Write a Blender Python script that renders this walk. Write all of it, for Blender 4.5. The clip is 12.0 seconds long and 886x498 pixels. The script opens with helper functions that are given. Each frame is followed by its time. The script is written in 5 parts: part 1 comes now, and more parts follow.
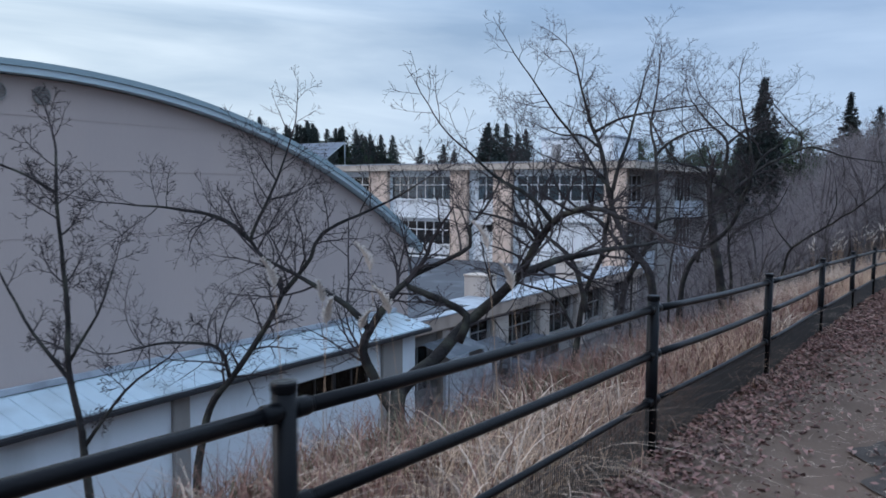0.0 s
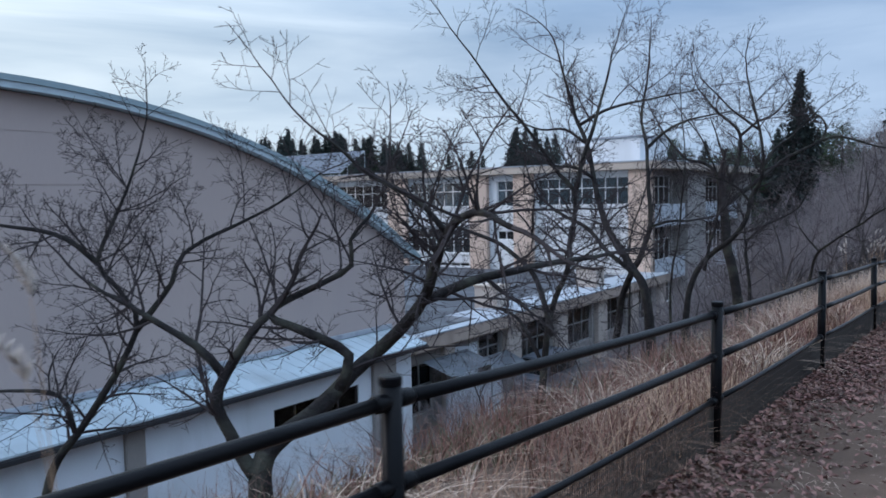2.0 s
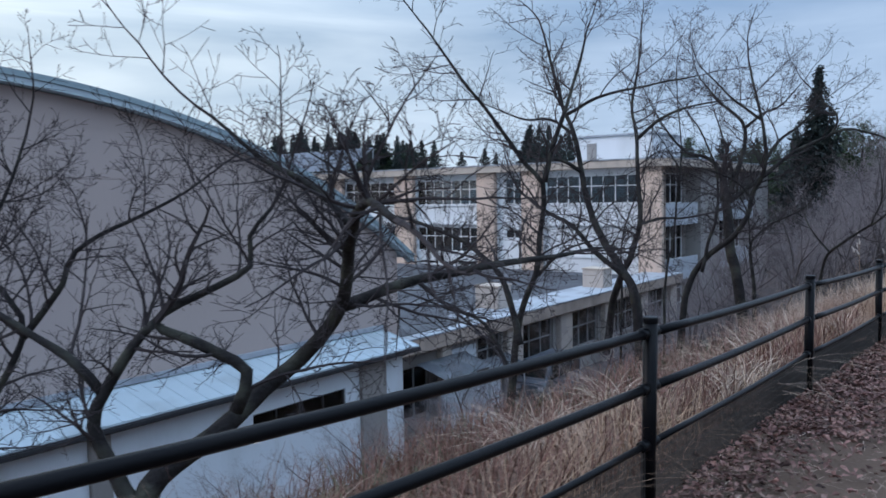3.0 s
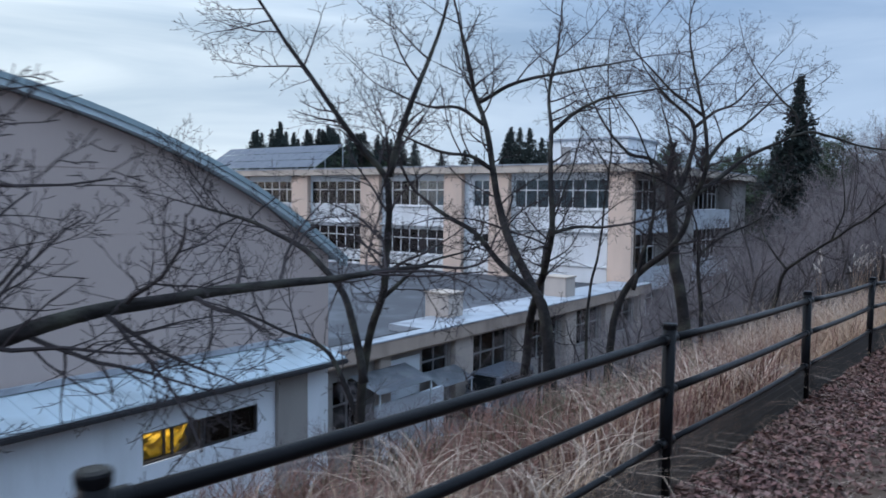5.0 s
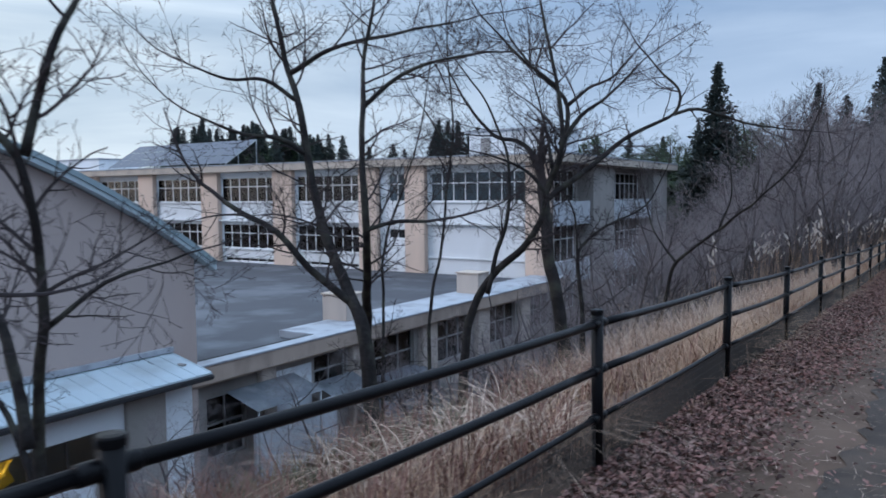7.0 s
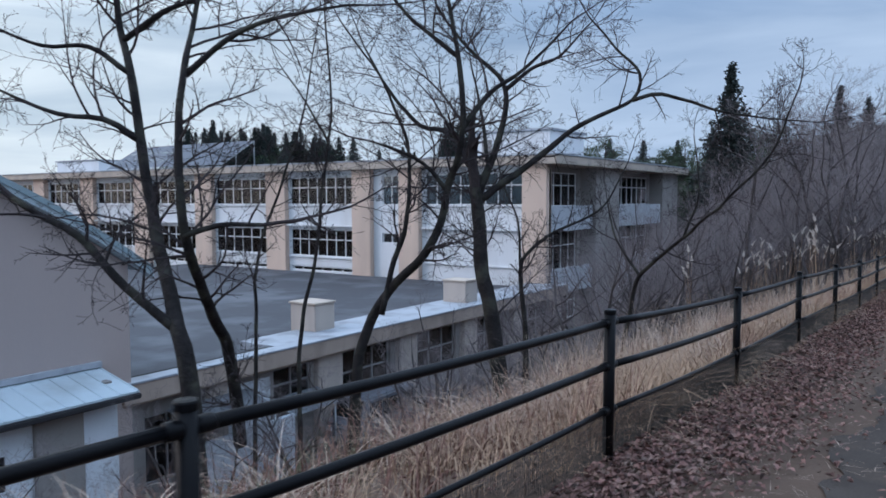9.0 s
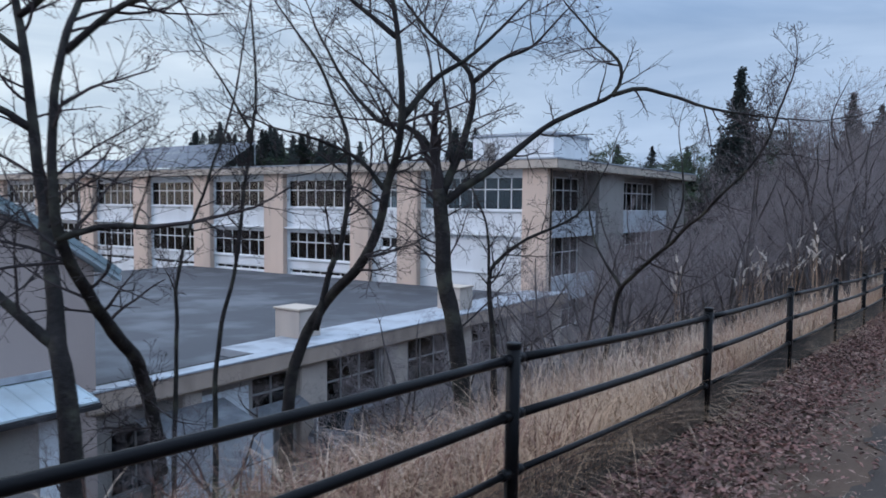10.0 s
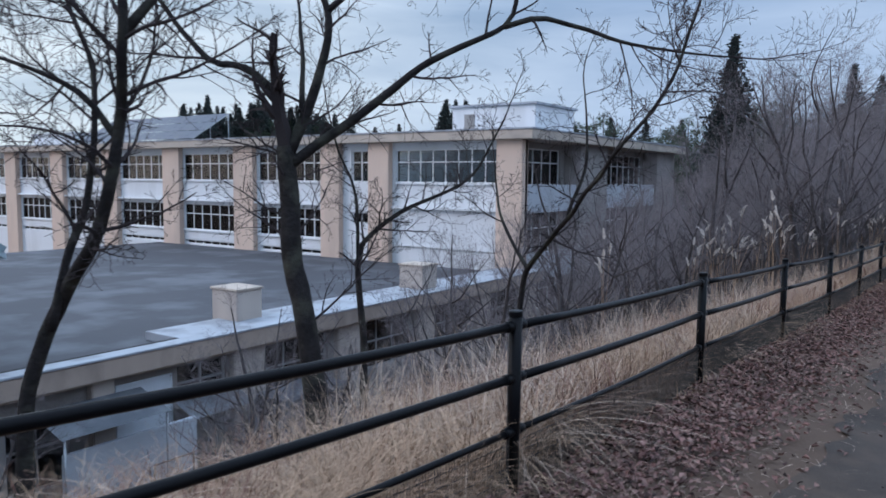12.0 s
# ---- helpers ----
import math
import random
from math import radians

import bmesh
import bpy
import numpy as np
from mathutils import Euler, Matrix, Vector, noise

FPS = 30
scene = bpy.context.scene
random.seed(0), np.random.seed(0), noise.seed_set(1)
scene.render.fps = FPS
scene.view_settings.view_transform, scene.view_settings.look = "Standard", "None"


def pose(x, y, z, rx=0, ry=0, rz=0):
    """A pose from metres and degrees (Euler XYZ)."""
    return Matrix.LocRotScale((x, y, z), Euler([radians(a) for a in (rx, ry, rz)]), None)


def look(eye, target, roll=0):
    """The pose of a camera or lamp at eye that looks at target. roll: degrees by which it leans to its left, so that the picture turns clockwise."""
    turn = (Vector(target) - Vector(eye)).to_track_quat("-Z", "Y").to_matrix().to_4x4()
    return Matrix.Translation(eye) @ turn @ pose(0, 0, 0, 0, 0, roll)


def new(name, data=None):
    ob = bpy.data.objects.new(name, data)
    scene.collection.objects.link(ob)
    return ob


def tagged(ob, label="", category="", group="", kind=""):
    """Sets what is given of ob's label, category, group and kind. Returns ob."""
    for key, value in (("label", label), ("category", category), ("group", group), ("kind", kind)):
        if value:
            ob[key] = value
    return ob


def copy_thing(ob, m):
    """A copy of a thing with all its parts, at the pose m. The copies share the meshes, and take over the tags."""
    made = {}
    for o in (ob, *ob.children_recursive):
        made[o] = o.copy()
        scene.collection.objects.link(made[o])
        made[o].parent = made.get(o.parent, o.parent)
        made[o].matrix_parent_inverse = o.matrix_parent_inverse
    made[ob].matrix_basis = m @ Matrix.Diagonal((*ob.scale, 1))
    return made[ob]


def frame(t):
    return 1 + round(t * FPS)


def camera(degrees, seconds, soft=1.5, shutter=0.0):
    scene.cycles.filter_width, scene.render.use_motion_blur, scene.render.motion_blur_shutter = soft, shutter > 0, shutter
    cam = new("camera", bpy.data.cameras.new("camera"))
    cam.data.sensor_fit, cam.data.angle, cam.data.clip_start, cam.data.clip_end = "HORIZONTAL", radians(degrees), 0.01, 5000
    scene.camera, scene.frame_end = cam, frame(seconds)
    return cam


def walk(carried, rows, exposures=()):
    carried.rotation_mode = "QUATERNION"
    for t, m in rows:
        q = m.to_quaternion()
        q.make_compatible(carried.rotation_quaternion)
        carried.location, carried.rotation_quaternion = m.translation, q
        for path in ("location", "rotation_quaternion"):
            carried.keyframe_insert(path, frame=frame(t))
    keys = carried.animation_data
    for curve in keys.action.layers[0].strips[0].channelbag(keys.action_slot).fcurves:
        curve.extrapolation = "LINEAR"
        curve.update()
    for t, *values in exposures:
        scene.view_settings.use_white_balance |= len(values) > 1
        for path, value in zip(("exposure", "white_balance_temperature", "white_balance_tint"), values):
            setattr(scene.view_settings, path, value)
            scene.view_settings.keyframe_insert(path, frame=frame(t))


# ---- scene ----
# camera and walk
cam = camera(61.0, 12.0, soft=1.65, shutter=0.4)
PATH = [
    (0, (-0.973, 0.417, 1.88), (-2.072, 2.08, 1.726), 0.3),
    (0.5, (-1.003, 1.061, 1.87), (-2.125, 2.711, 1.728), 0.5),
    (1, (-0.897, 1.672, 1.849), (-2.037, 3.308, 1.705), -0.3),
    (1.5, (-0.913, 2.332, 1.814), (-2.076, 3.954, 1.683), -0.9),
    (2, (-0.85, 2.966, 1.819), (-2.035, 4.571, 1.686), -1.2),
    (2.5, (-0.84, 3.617, 1.776), (-2.05, 5.203, 1.641), -1.4),
    (4.5, (-0.813, 6.268, 1.701), (-2.039, 7.842, 1.558), 0.4),
    (5, (-0.806, 6.938, 1.696), (-1.999, 8.538, 1.563), 0.7),
    (5.5, (-0.742, 7.567, 1.679), (-1.913, 9.185, 1.557), 0.5),
    (6, (-0.71, 8.245, 1.666), (-1.848, 9.885, 1.543), 0.4),
    (6.5, (-0.626, 8.939, 1.647), (-1.729, 10.602, 1.515), -0.2),
    (7, (-0.562, 9.658, 1.629), (-1.626, 11.345, 1.484), -0.5),
    (7.5, (-0.47, 10.342, 1.594), (-1.522, 12.034, 1.428), -0.5),
    (9.5, (-0.284, 12.994, 1.53), (-1.411, 14.642, 1.407), 0.2),
    (10, (-0.275, 13.631, 1.513), (-1.407, 15.275, 1.392), 0.5),
    (10.5, (-0.223, 14.326, 1.48), (-1.348, 15.972, 1.331), 0.5),
    (11, (-0.18, 15.009, 1.456), (-1.296, 16.66, 1.282), 0.6),
    (11.5, (-0.108, 15.732, 1.398), (-1.225, 17.379, 1.197), 0.6),
    (12, (-0.077, 16.425, 1.357), (-1.209, 18.063, 1.173), 0.5),
]
walk(cam, [(t, look(eye, target, roll)) for t, eye, target, roll in PATH],
     [(0.0, 0.13, 5940, 20), (5.0, 0.13, 5960, 20), (8.5, 0.07, 5980, 21), (12.0, 0.11, 6000, 22)])

# world, sun, exposure
SUN_FROM = Vector((-0.72, -0.55, 0.42)).normalized()
world = bpy.data.worlds.new("dusk_sky")
scene.world = world
world.use_nodes = True
wn, wl = world.node_tree.nodes, world.node_tree.links
wn.clear()
w_out = wn.new("ShaderNodeOutputWorld")
w_bg = wn.new("ShaderNodeBackground")
w_sky = wn.new("ShaderNodeTexSky")
w_sky.sky_type = "NISHITA"
w_sky.sun_disc = False
w_sky.sun_elevation = radians(14)
w_sky.sun_rotation = radians(232)
w_sky.air_density, w_sky.dust_density, w_sky.ozone_density = 1.0, 1.5, 2.5
w_co = wn.new("ShaderNodeTexCoord")
w_map = wn.new("ShaderNodeMapping")
w_map.inputs["Scale"].default_value = (0.8, 0.8, 5.0)
w_map.inputs["Rotation"].default_value = (radians(3), radians(-5), radians(20))
w_noise = wn.new("ShaderNodeTexNoise")
w_noise.inputs["Scale"].default_value = 2.1
w_noise.inputs["Detail"].default_value = 7
w_noise.inputs["Roughness"].default_value = 0.52
w_noise.inputs["Distortion"].default_value = 0.5
w_ramp = wn.new("ShaderNodeValToRGB")
w_ramp.color_ramp.elements[0].position = 0.32
w_ramp.color_ramp.elements[1].position = 0.66
w_ramp.color_ramp.elements[0].color = (2.7, 4.05, 5.4, 1)
w_ramp.color_ramp.elements[1].color = (5.3, 6.9, 8.0, 1)
w_mix = wn.new("ShaderNodeMix")
w_mix.data_type = "RGBA"
w_mix.inputs["Factor"].default_value = 0.93
wl.new(w_co.outputs["Generated"], w_map.inputs["Vector"])
wl.new(w_map.outputs["Vector"], w_noise.inputs["Vector"])
wl.new(w_noise.outputs["Fac"], w_ramp.inputs["Fac"])
wl.new(w_sky.outputs["Color"], w_mix.inputs["A"])
wl.new(w_ramp.outputs["Color"], w_mix.inputs["B"])
# an overcast sky is brightest overhead, with an evening glow low in the west
w_sep = wn.new("ShaderNodeSeparateXYZ")
wl.new(w_co.outputs["Generated"], w_sep.inputs["Vector"])
w_up = wn.new("ShaderNodeMapRange")
w_up.inputs["From Min"].default_value, w_up.inputs["From Max"].default_value = 0.2, 0.9
w_up.inputs["To Min"].default_value, w_up.inputs["To Max"].default_value = 1.12, 3.3
wl.new(w_sep.outputs["Z"], w_up.inputs["Value"])
w_west = wn.new("ShaderNodeMapRange")
w_west.inputs["From Min"].default_value, w_west.inputs["From Max"].default_value = 0.35, 1.0
w_west.inputs["To Min"].default_value, w_west.inputs["To Max"].default_value = 0.0, 1.0
w_neg = wn.new("ShaderNodeMath")
w_neg.operation = "MULTIPLY"
w_neg.inputs[1].default_value = -1.0
wl.new(w_sep.outputs["X"], w_neg.inputs[0])
wl.new(w_neg.outputs[0], w_west.inputs["Value"])
w_tint = wn.new("ShaderNodeMix")
w_tint.data_type = "RGBA"
w_tint.inputs["A"].default_value = (1, 1, 1, 1)
w_tint.inputs["B"].default_value = (1.8, 1.56, 1.24, 1)
wl.new(w_west.outputs["Result"], w_tint.inputs["Factor"])
w_gain = wn.new("ShaderNodeVectorMath")
w_gain.operation = "SCALE"
wl.new(w_mix.outputs["Result"], w_gain.inputs[0])
wl.new(w_up.outputs["Result"], w_gain.inputs["Scale"])
w_glow = wn.new("ShaderNodeVectorMath")
w_glow.operation = "MULTIPLY"
wl.new(w_gain.outputs["Vector"], w_glow.inputs[0])
wl.new(w_tint.outputs["Result"], w_glow.inputs[1])
wl.new(w_glow.outputs["Vector"], w_bg.inputs["Color"])
wl.new(w_bg.outputs["Background"], w_out.inputs["Surface"])
w_bg.inputs["Strength"].default_value = 0.085

sun = new("sun", bpy.data.lights.new("sun", "SUN"))
sun.data.energy = 0.9
sun.data.angle = radians(25)
sun.data.color = (1.0, 0.9, 0.8)
sun.matrix_world = look(SUN_FROM * 60, (0, 0, 0))

# materials
def material(name, base, rough=0.8, metal=0.0, vary=0.15, scale=3.0, grain=60.0, bump=0.2, stain=None, stain_amount=0.5,
             stain_scale=0.8, streak=1.0, by_object=0.0, by_island=0.0, spec=0.4, deep=0.01):
    """Base colour with two scales of variation, optional stains, and a fine bump."""
    m = bpy.data.materials.new(name)
    m.use_nodes = True
    n, l = m.node_tree.nodes, m.node_tree.links
    b = n["Principled BSDF"]
    b.inputs["Roughness"].default_value, b.inputs["Metallic"].default_value = rough, metal
    b.inputs["Specular IOR Level"].default_value = spec
    co = n.new("ShaderNodeNewGeometry")
    mp = n.new("ShaderNodeMapping")
    mp.inputs["Scale"].default_value = (1, 1, 1 / streak)
    l.new(co.outputs["Position"], mp.inputs["Vector"])

    def noise_at(s, detail=6):
        t = n.new("ShaderNodeTexNoise")
        t.inputs["Scale"].default_value, t.inputs["Detail"].default_value = s, detail
        l.new(mp.outputs["Vector"], t.inputs["Vector"])
        return t.outputs["Fac"]

    def math_node(op, a, c):
        t = n.new("ShaderNodeMath")
        t.operation = op
        for k, v in enumerate((a, c)):
            if isinstance(v, (int, float)):
                t.inputs[k].default_value = v
            else:
                l.new(v, t.inputs[k])
        return t.outputs[0]

    big, fine = noise_at(scale), noise_at(grain, 3)
    shade = math_node("ADD", math_node("MULTIPLY", math_node("SUBTRACT", big, 0.5), vary * 3), math_node("MULTIPLY", math_node("SUBTRACT", fine, 0.5), vary * 1.6))
    if by_object:
        info = n.new("ShaderNodeObjectInfo")
        shade = math_node("ADD", shade, math_node("MULTIPLY", math_node("SUBTRACT", info.outputs["Random"], 0.5), by_object))
    if by_island:
        shade = math_node("ADD", shade, math_node("MULTIPLY", math_node("SUBTRACT", co.outputs["Random Per Island"], 0.5), by_island))
    value = math_node("ADD", shade, 1.0)
    hsv = n.new("ShaderNodeHueSaturation")
    hsv.inputs["Color"].default_value = (*base, 1)
    l.new(value, hsv.inputs["Value"])
    colour = hsv.outputs["Color"]
    if stain:
        s = noise_at(stain_scale, 9)
        r = n.new("ShaderNodeValToRGB")
        r.color_ramp.elements[0].position, r.color_ramp.elements[1].position = 0.48, 0.68
        l.new(s, r.inputs["Fac"])
        mix = n.new("ShaderNodeMix")
        mix.data_type = "RGBA"
        l.new(math_node("MULTIPLY", r.outputs["Color"], stain_amount), mix.inputs["Factor"])
        l.new(colour, mix.inputs["A"])
        mix.inputs["B"].default_value = (*stain, 1)
        colour = mix.outputs["Result"]
    l.new(colour, b.inputs["Base Color"])
    if bump:
        bp = n.new("ShaderNodeBump")
        bp.inputs["Strength"].default_value, bp.inputs["Distance"].default_value = bump, deep
        l.new(fine, bp.inputs["Height"])
        l.new(bp.outputs["Normal"], b.inputs["Normal"])
    return m


def glass_material(name, tint, rough=0.03):
    m = bpy.data.materials.new(name)
    m.use_nodes = True
    n, l = m.node_tree.nodes, m.node_tree.links
    n.clear()
    out, mix = n.new("ShaderNodeOutputMaterial"), n.new("ShaderNodeMixShader")
    clear, gloss, fres = n.new("ShaderNodeBsdfTransparent"), n.new("ShaderNodeBsdfGlossy"), n.new("ShaderNodeFresnel")
    clear.inputs["Color"].default_value = (*tint, 1)
    gloss.inputs["Roughness"].default_value = rough
    fres.inputs["IOR"].default_value = 1.6
    l.new(fres.outputs["Fac"], mix.inputs["Fac"])
    l.new(clear.outputs["BSDF"], mix.inputs[1])
    l.new(gloss.outputs["BSDF"], mix.inputs[2])
    l.new(mix.outputs["Shader"], out.inputs["Surface"])
    return m


M_SOIL = material("soil", (0.1, 0.066, 0.048), 0.95, vary=0.3, scale=1.3, grain=45, bump=0.6, stain=(0.155, 0.105, 0.078), stain_scale=0.6, spec=0.2)
M_DIRT = material("dirt_path", (0.062, 0.05, 0.043), 0.95, vary=0.35, scale=1.6, grain=70, bump=0.6, stain=(0.11, 0.08, 0.062), stain_amount=0.7, stain_scale=1.8, spec=0.15, deep=0.02)
M_LEAF = material("dead_leaf", (0.15, 0.08, 0.068), 0.8, vary=0.15, scale=2, bump=0.0, by_island=1.7, stain=(0.36, 0.25, 0.2), stain_amount=0.5, stain_scale=9.0, spec=0.25)
M_STRAW = material("dry_grass", (0.4, 0.27, 0.18), 0.85, vary=0.15, scale=0.7, bump=0.0, by_island=0.9, stain=(0.2, 0.108, 0.08), stain_amount=0.9, stain_scale=0.45, spec=0.2)
M_BRUSH = material("reddish_brush", (0.17, 0.09, 0.07), 0.9, vary=0.2, scale=0.7, bump=0.0, by_island=0.9, spec=0.15)
M_GREENGRASS = material("green_undergrowth", (0.085, 0.08, 0.042), 0.8, vary=0.2, scale=0.9, bump=0.0, by_island=0.8)
M_PLUME = material("pampas_plume", (0.56, 0.5, 0.45), 0.95, vary=0.1, scale=2, bump=0.0, by_island=0.5)
M_BARK = material("bark", (0.025, 0.022, 0.022), 0.95, vary=0.45, scale=4, grain=22, bump=0.7, streak=0.9, stain=(0.075, 0.075, 0.058), stain_amount=0.7, stain_scale=3.5, spec=0.15, deep=0.03)
M_TWIG = material("twig_bark", (0.048, 0.04, 0.041), 0.95, vary=0.2, scale=2, bump=0.0, spec=0.12)
# twig colour lightened to carry the aerial haze over the thicket
M_THICKET = material("hazed_thicket_twigs", (0.185, 0.163, 0.168), 0.95, vary=0.25, scale=0.6, bump=0.0, spec=0.1)
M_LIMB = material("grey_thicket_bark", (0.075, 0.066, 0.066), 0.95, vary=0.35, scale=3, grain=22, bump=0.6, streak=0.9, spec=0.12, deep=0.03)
# needles a little lighter, with distance haze mixed into the colour
M_NEEDLE = material("hazed_conifer_needles", (0.033, 0.043, 0.04), 0.9, vary=0.25, scale=0.5, bump=0.0, by_island=0.9, spec=0.15)
M_EVERGREEN = material("evergreen_leaves", (0.035, 0.052, 0.03), 0.85, vary=0.25, scale=0.5, bump=0.0, by_island=0.9, spec=0.15)
M_FENCE = material("black_painted_steel", (0.004, 0.004, 0.005), 0.3, vary=0.25, scale=6, grain=120, bump=0.15, stain=(0.012, 0.01, 0.009), stain_amount=0.3, stain_scale=7, spec=0.1)
M_WIRE = material("dull_wire", (0.03, 0.028, 0.027), 0.6, metal=0.3, vary=0.2, bump=0.0)
M_GYM = material("gym_siding", (0.44, 0.36, 0.33), 0.85, vary=0.05, scale=0.35, grain=25, bump=0.1, streak=5, stain=(0.35, 0.295, 0.285), stain_amount=0.45, stain_scale=0.35)
M_GYMROOF = material("blue_green_roof_metal", (0.27, 0.35, 0.38), 0.5, metal=0.1, vary=0.1, scale=0.6, bump=0.05)
M_TRIM = material("pale_blue_trim", (0.45, 0.54, 0.58), 0.6, vary=0.1, scale=0.8, bump=0.05, stain=(0.3, 0.34, 0.36), stain_amount=0.4)
M_LEANTO = material("pale_blue_roof_sheet", (0.5, 0.58, 0.62), 0.5, vary=0.08, scale=0.7, bump=0.05, stain=(0.3, 0.33, 0.34), stain_amount=0.6, stain_scale=0.7)
M_WHITE = material("white_painted_wall", (0.72, 0.73, 0.74), 0.8, vary=0.05, scale=0.5, grain=40, bump=0.12, streak=4, stain=(0.5, 0.5, 0.49), stain_amount=0.5, stain_scale=0.5)
M_WHITE2 = material("white_block_wall", (0.72, 0.77, 0.82), 0.8, vary=0.05, scale=0.5, grain=40, bump=0.12, streak=4, stain=(0.4, 0.42, 0.42), stain_amount=0.5, stain_scale=0.6)
M_PEACH = material("peach_painted_concrete", (0.66, 0.5, 0.4), 0.85, vary=0.07, scale=0.6, grain=40, bump=0.15, streak=4, stain=(0.45, 0.35, 0.29), stain_amount=0.55, stain_scale=0.5)
M_BEIGE = material("beige_render", (0.5, 0.43, 0.375), 0.85, vary=0.08, scale=0.6, grain=40, bump=0.15, streak=4, stain=(0.3, 0.26, 0.24), stain_amount=0.55, stain_scale=0.6)
# white paint greyed by colour for the shade at veranda and porch
M_SHADE = material("shaded_white_paint", (0.45, 0.48, 0.52), 0.85, vary=0.07, scale=0.5, grain=40, bump=0.12, streak=4, stain=(0.33, 0.33, 0.34), stain_amount=0.6, stain_scale=0.4)
M_FASCIA = material("beige_fascia", (0.5, 0.42, 0.35), 0.85, vary=0.08, scale=0.7, bump=0.15, stain=(0.25, 0.22, 0.2), stain_amount=0.55, stain_scale=0.7)
M_EAVES = material("stained_brown_eaves", (0.4, 0.315, 0.26), 0.85, vary=0.14, scale=0.9, bump=0.2, streak=2, stain=(0.2, 0.16, 0.14), stain_amount=0.7, stain_scale=0.8)
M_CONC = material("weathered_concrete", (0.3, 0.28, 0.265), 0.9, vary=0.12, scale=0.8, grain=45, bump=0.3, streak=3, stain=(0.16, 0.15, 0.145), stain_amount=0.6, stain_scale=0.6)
M_ROOF = material("dark_roof_membrane", (0.062, 0.065, 0.075), 0.75, vary=0.15, scale=0.35, grain=20, bump=0.15, stain=(0.17, 0.18, 0.2), stain_amount=0.55, stain_scale=0.4, spec=0.3)
M_COPING = material("pale_roof_coping", (0.36, 0.385, 0.42), 0.6, vary=0.14, scale=0.8, bump=0.1, stain=(0.17, 0.175, 0.19), stain_amount=0.7, stain_scale=1.1)
M_FRAME = material("white_window_frame", (0.74, 0.75, 0.75), 0.5, vary=0.04, bump=0.0)
# room shade is put into this dark interior colour
M_INSIDE = material("shade_toned_interior", (0.15, 0.155, 0.165), 0.9, vary=0.15, scale=0.4, bump=0.0)
M_CURTAIN = material("blue_grey_curtain", (0.24, 0.28, 0.34), 0.9, vary=0.15, scale=2, bump=0.0, by_object=0.5)
M_GLASS = glass_material("window_glass", (0.72, 0.76, 0.78))
M_SOLAR = material("solar_panel", (0.19, 0.22, 0.28), 0.35, vary=0.1, bump=0.0)
M_STEEL = material("galvanised_steel", (0.35, 0.37, 0.38), 0.5, metal=0.6, vary=0.1, bump=0.0)
M_DARKMETAL = material("dark_metal", (0.05, 0.05, 0.055), 0.5, metal=0.4, vary=0.1, bump=0.0)
M_YELLOW = material("yellow_glow_sheet", (0.75, 0.5, 0.02), 0.6, vary=0.15, scale=4, bump=0.0)
M_ASPHALT = material("yard_asphalt", (0.06, 0.06, 0.064), 0.9, vary=0.15, scale=0.4, grain=50, bump=0.4, stain=(0.09, 0.085, 0.07), stain_scale=0.4)
M_GREYFRAME = material("grey_aluminium_frame", (0.28, 0.28, 0.28), 0.5, metal=0.2, vary=0.1, bump=0.0)
M_VAN = material("dark_grey_car_paint", (0.09, 0.1, 0.12), 0.3, vary=0.03, bump=0.0, spec=0.5)
M_RUBBER = material("black_rubber", (0.02, 0.02, 0.02), 0.9, vary=0.15, bump=0.1)
M_DARKGLASS = material("dark_car_glass", (0.015, 0.018, 0.02), 0.08, vary=0.1, bump=0.0, spec=0.5)
M_REDLAMP = material("red_lamp_lens", (0.35, 0.02, 0.02), 0.2, vary=0.05, bump=0.0)
M_CANOPY = material("weathered_canopy_sheet", (0.2, 0.215, 0.24), 0.7, vary=0.2, scale=1.5, bump=0.1, stain=(0.4, 0.42, 0.44), stain_amount=0.6, stain_scale=1.4)
M_PALESTRAW = material("pale_straw", (0.42, 0.32, 0.25), 0.9, vary=0.15, bump=0.0, by_island=1.0, spec=0.15)

# small mesh tools
def part(name, bm, mat, parent=None, label=""):
    me = bpy.data.meshes.new(name)
    bm.to_mesh(me)
    bm.free()
    return part_of(name, me, mat, parent, label)


def part_of(name, me, mat, parent=None, label=""):
    if not me.materials:
        me.materials.append(mat)
    ob = new(name, me)
    if parent:
        ob.parent = parent
    return tagged(ob, label) if label else ob


def thing(name, label, category, group="", at=(0, 0, 0), kind=""):
    ob = new(name)
    ob.location = at
    ob.empty_display_size = 0.2
    return tagged(ob, label, category, group, kind)


def box(bm, x0, x1, y0, y1, z0, z1, bevel=0.0):
    m = Matrix.Translation(((x0 + x1) / 2, (y0 + y1) / 2, (z0 + z1) / 2)) @ Matrix.Diagonal((abs(x1 - x0), abs(y1 - y0), abs(z1 - z0), 1))
    r = bmesh.ops.create_cube(bm, size=1, matrix=m)
    if bevel:
        edges = list({e for v in r["verts"] for e in v.link_edges})
        bmesh.ops.bevel(bm, geom=edges, offset=bevel, segments=2, affect="EDGES")


def box_part(name, dims, mat, parent=None, label="", bevel=0.0):
    bm = bmesh.new()
    box(bm, *dims, bevel=bevel)
    return part(name, bm, mat, parent, label)


def mesh_from(name, verts, faces, smooth=False):
    me = bpy.data.meshes.new(name)
    me.from_pydata(verts, [], faces)
    if smooth:
        me.polygons.foreach_set("use_smooth", [True] * len(me.polygons))
    me.update()
    return me


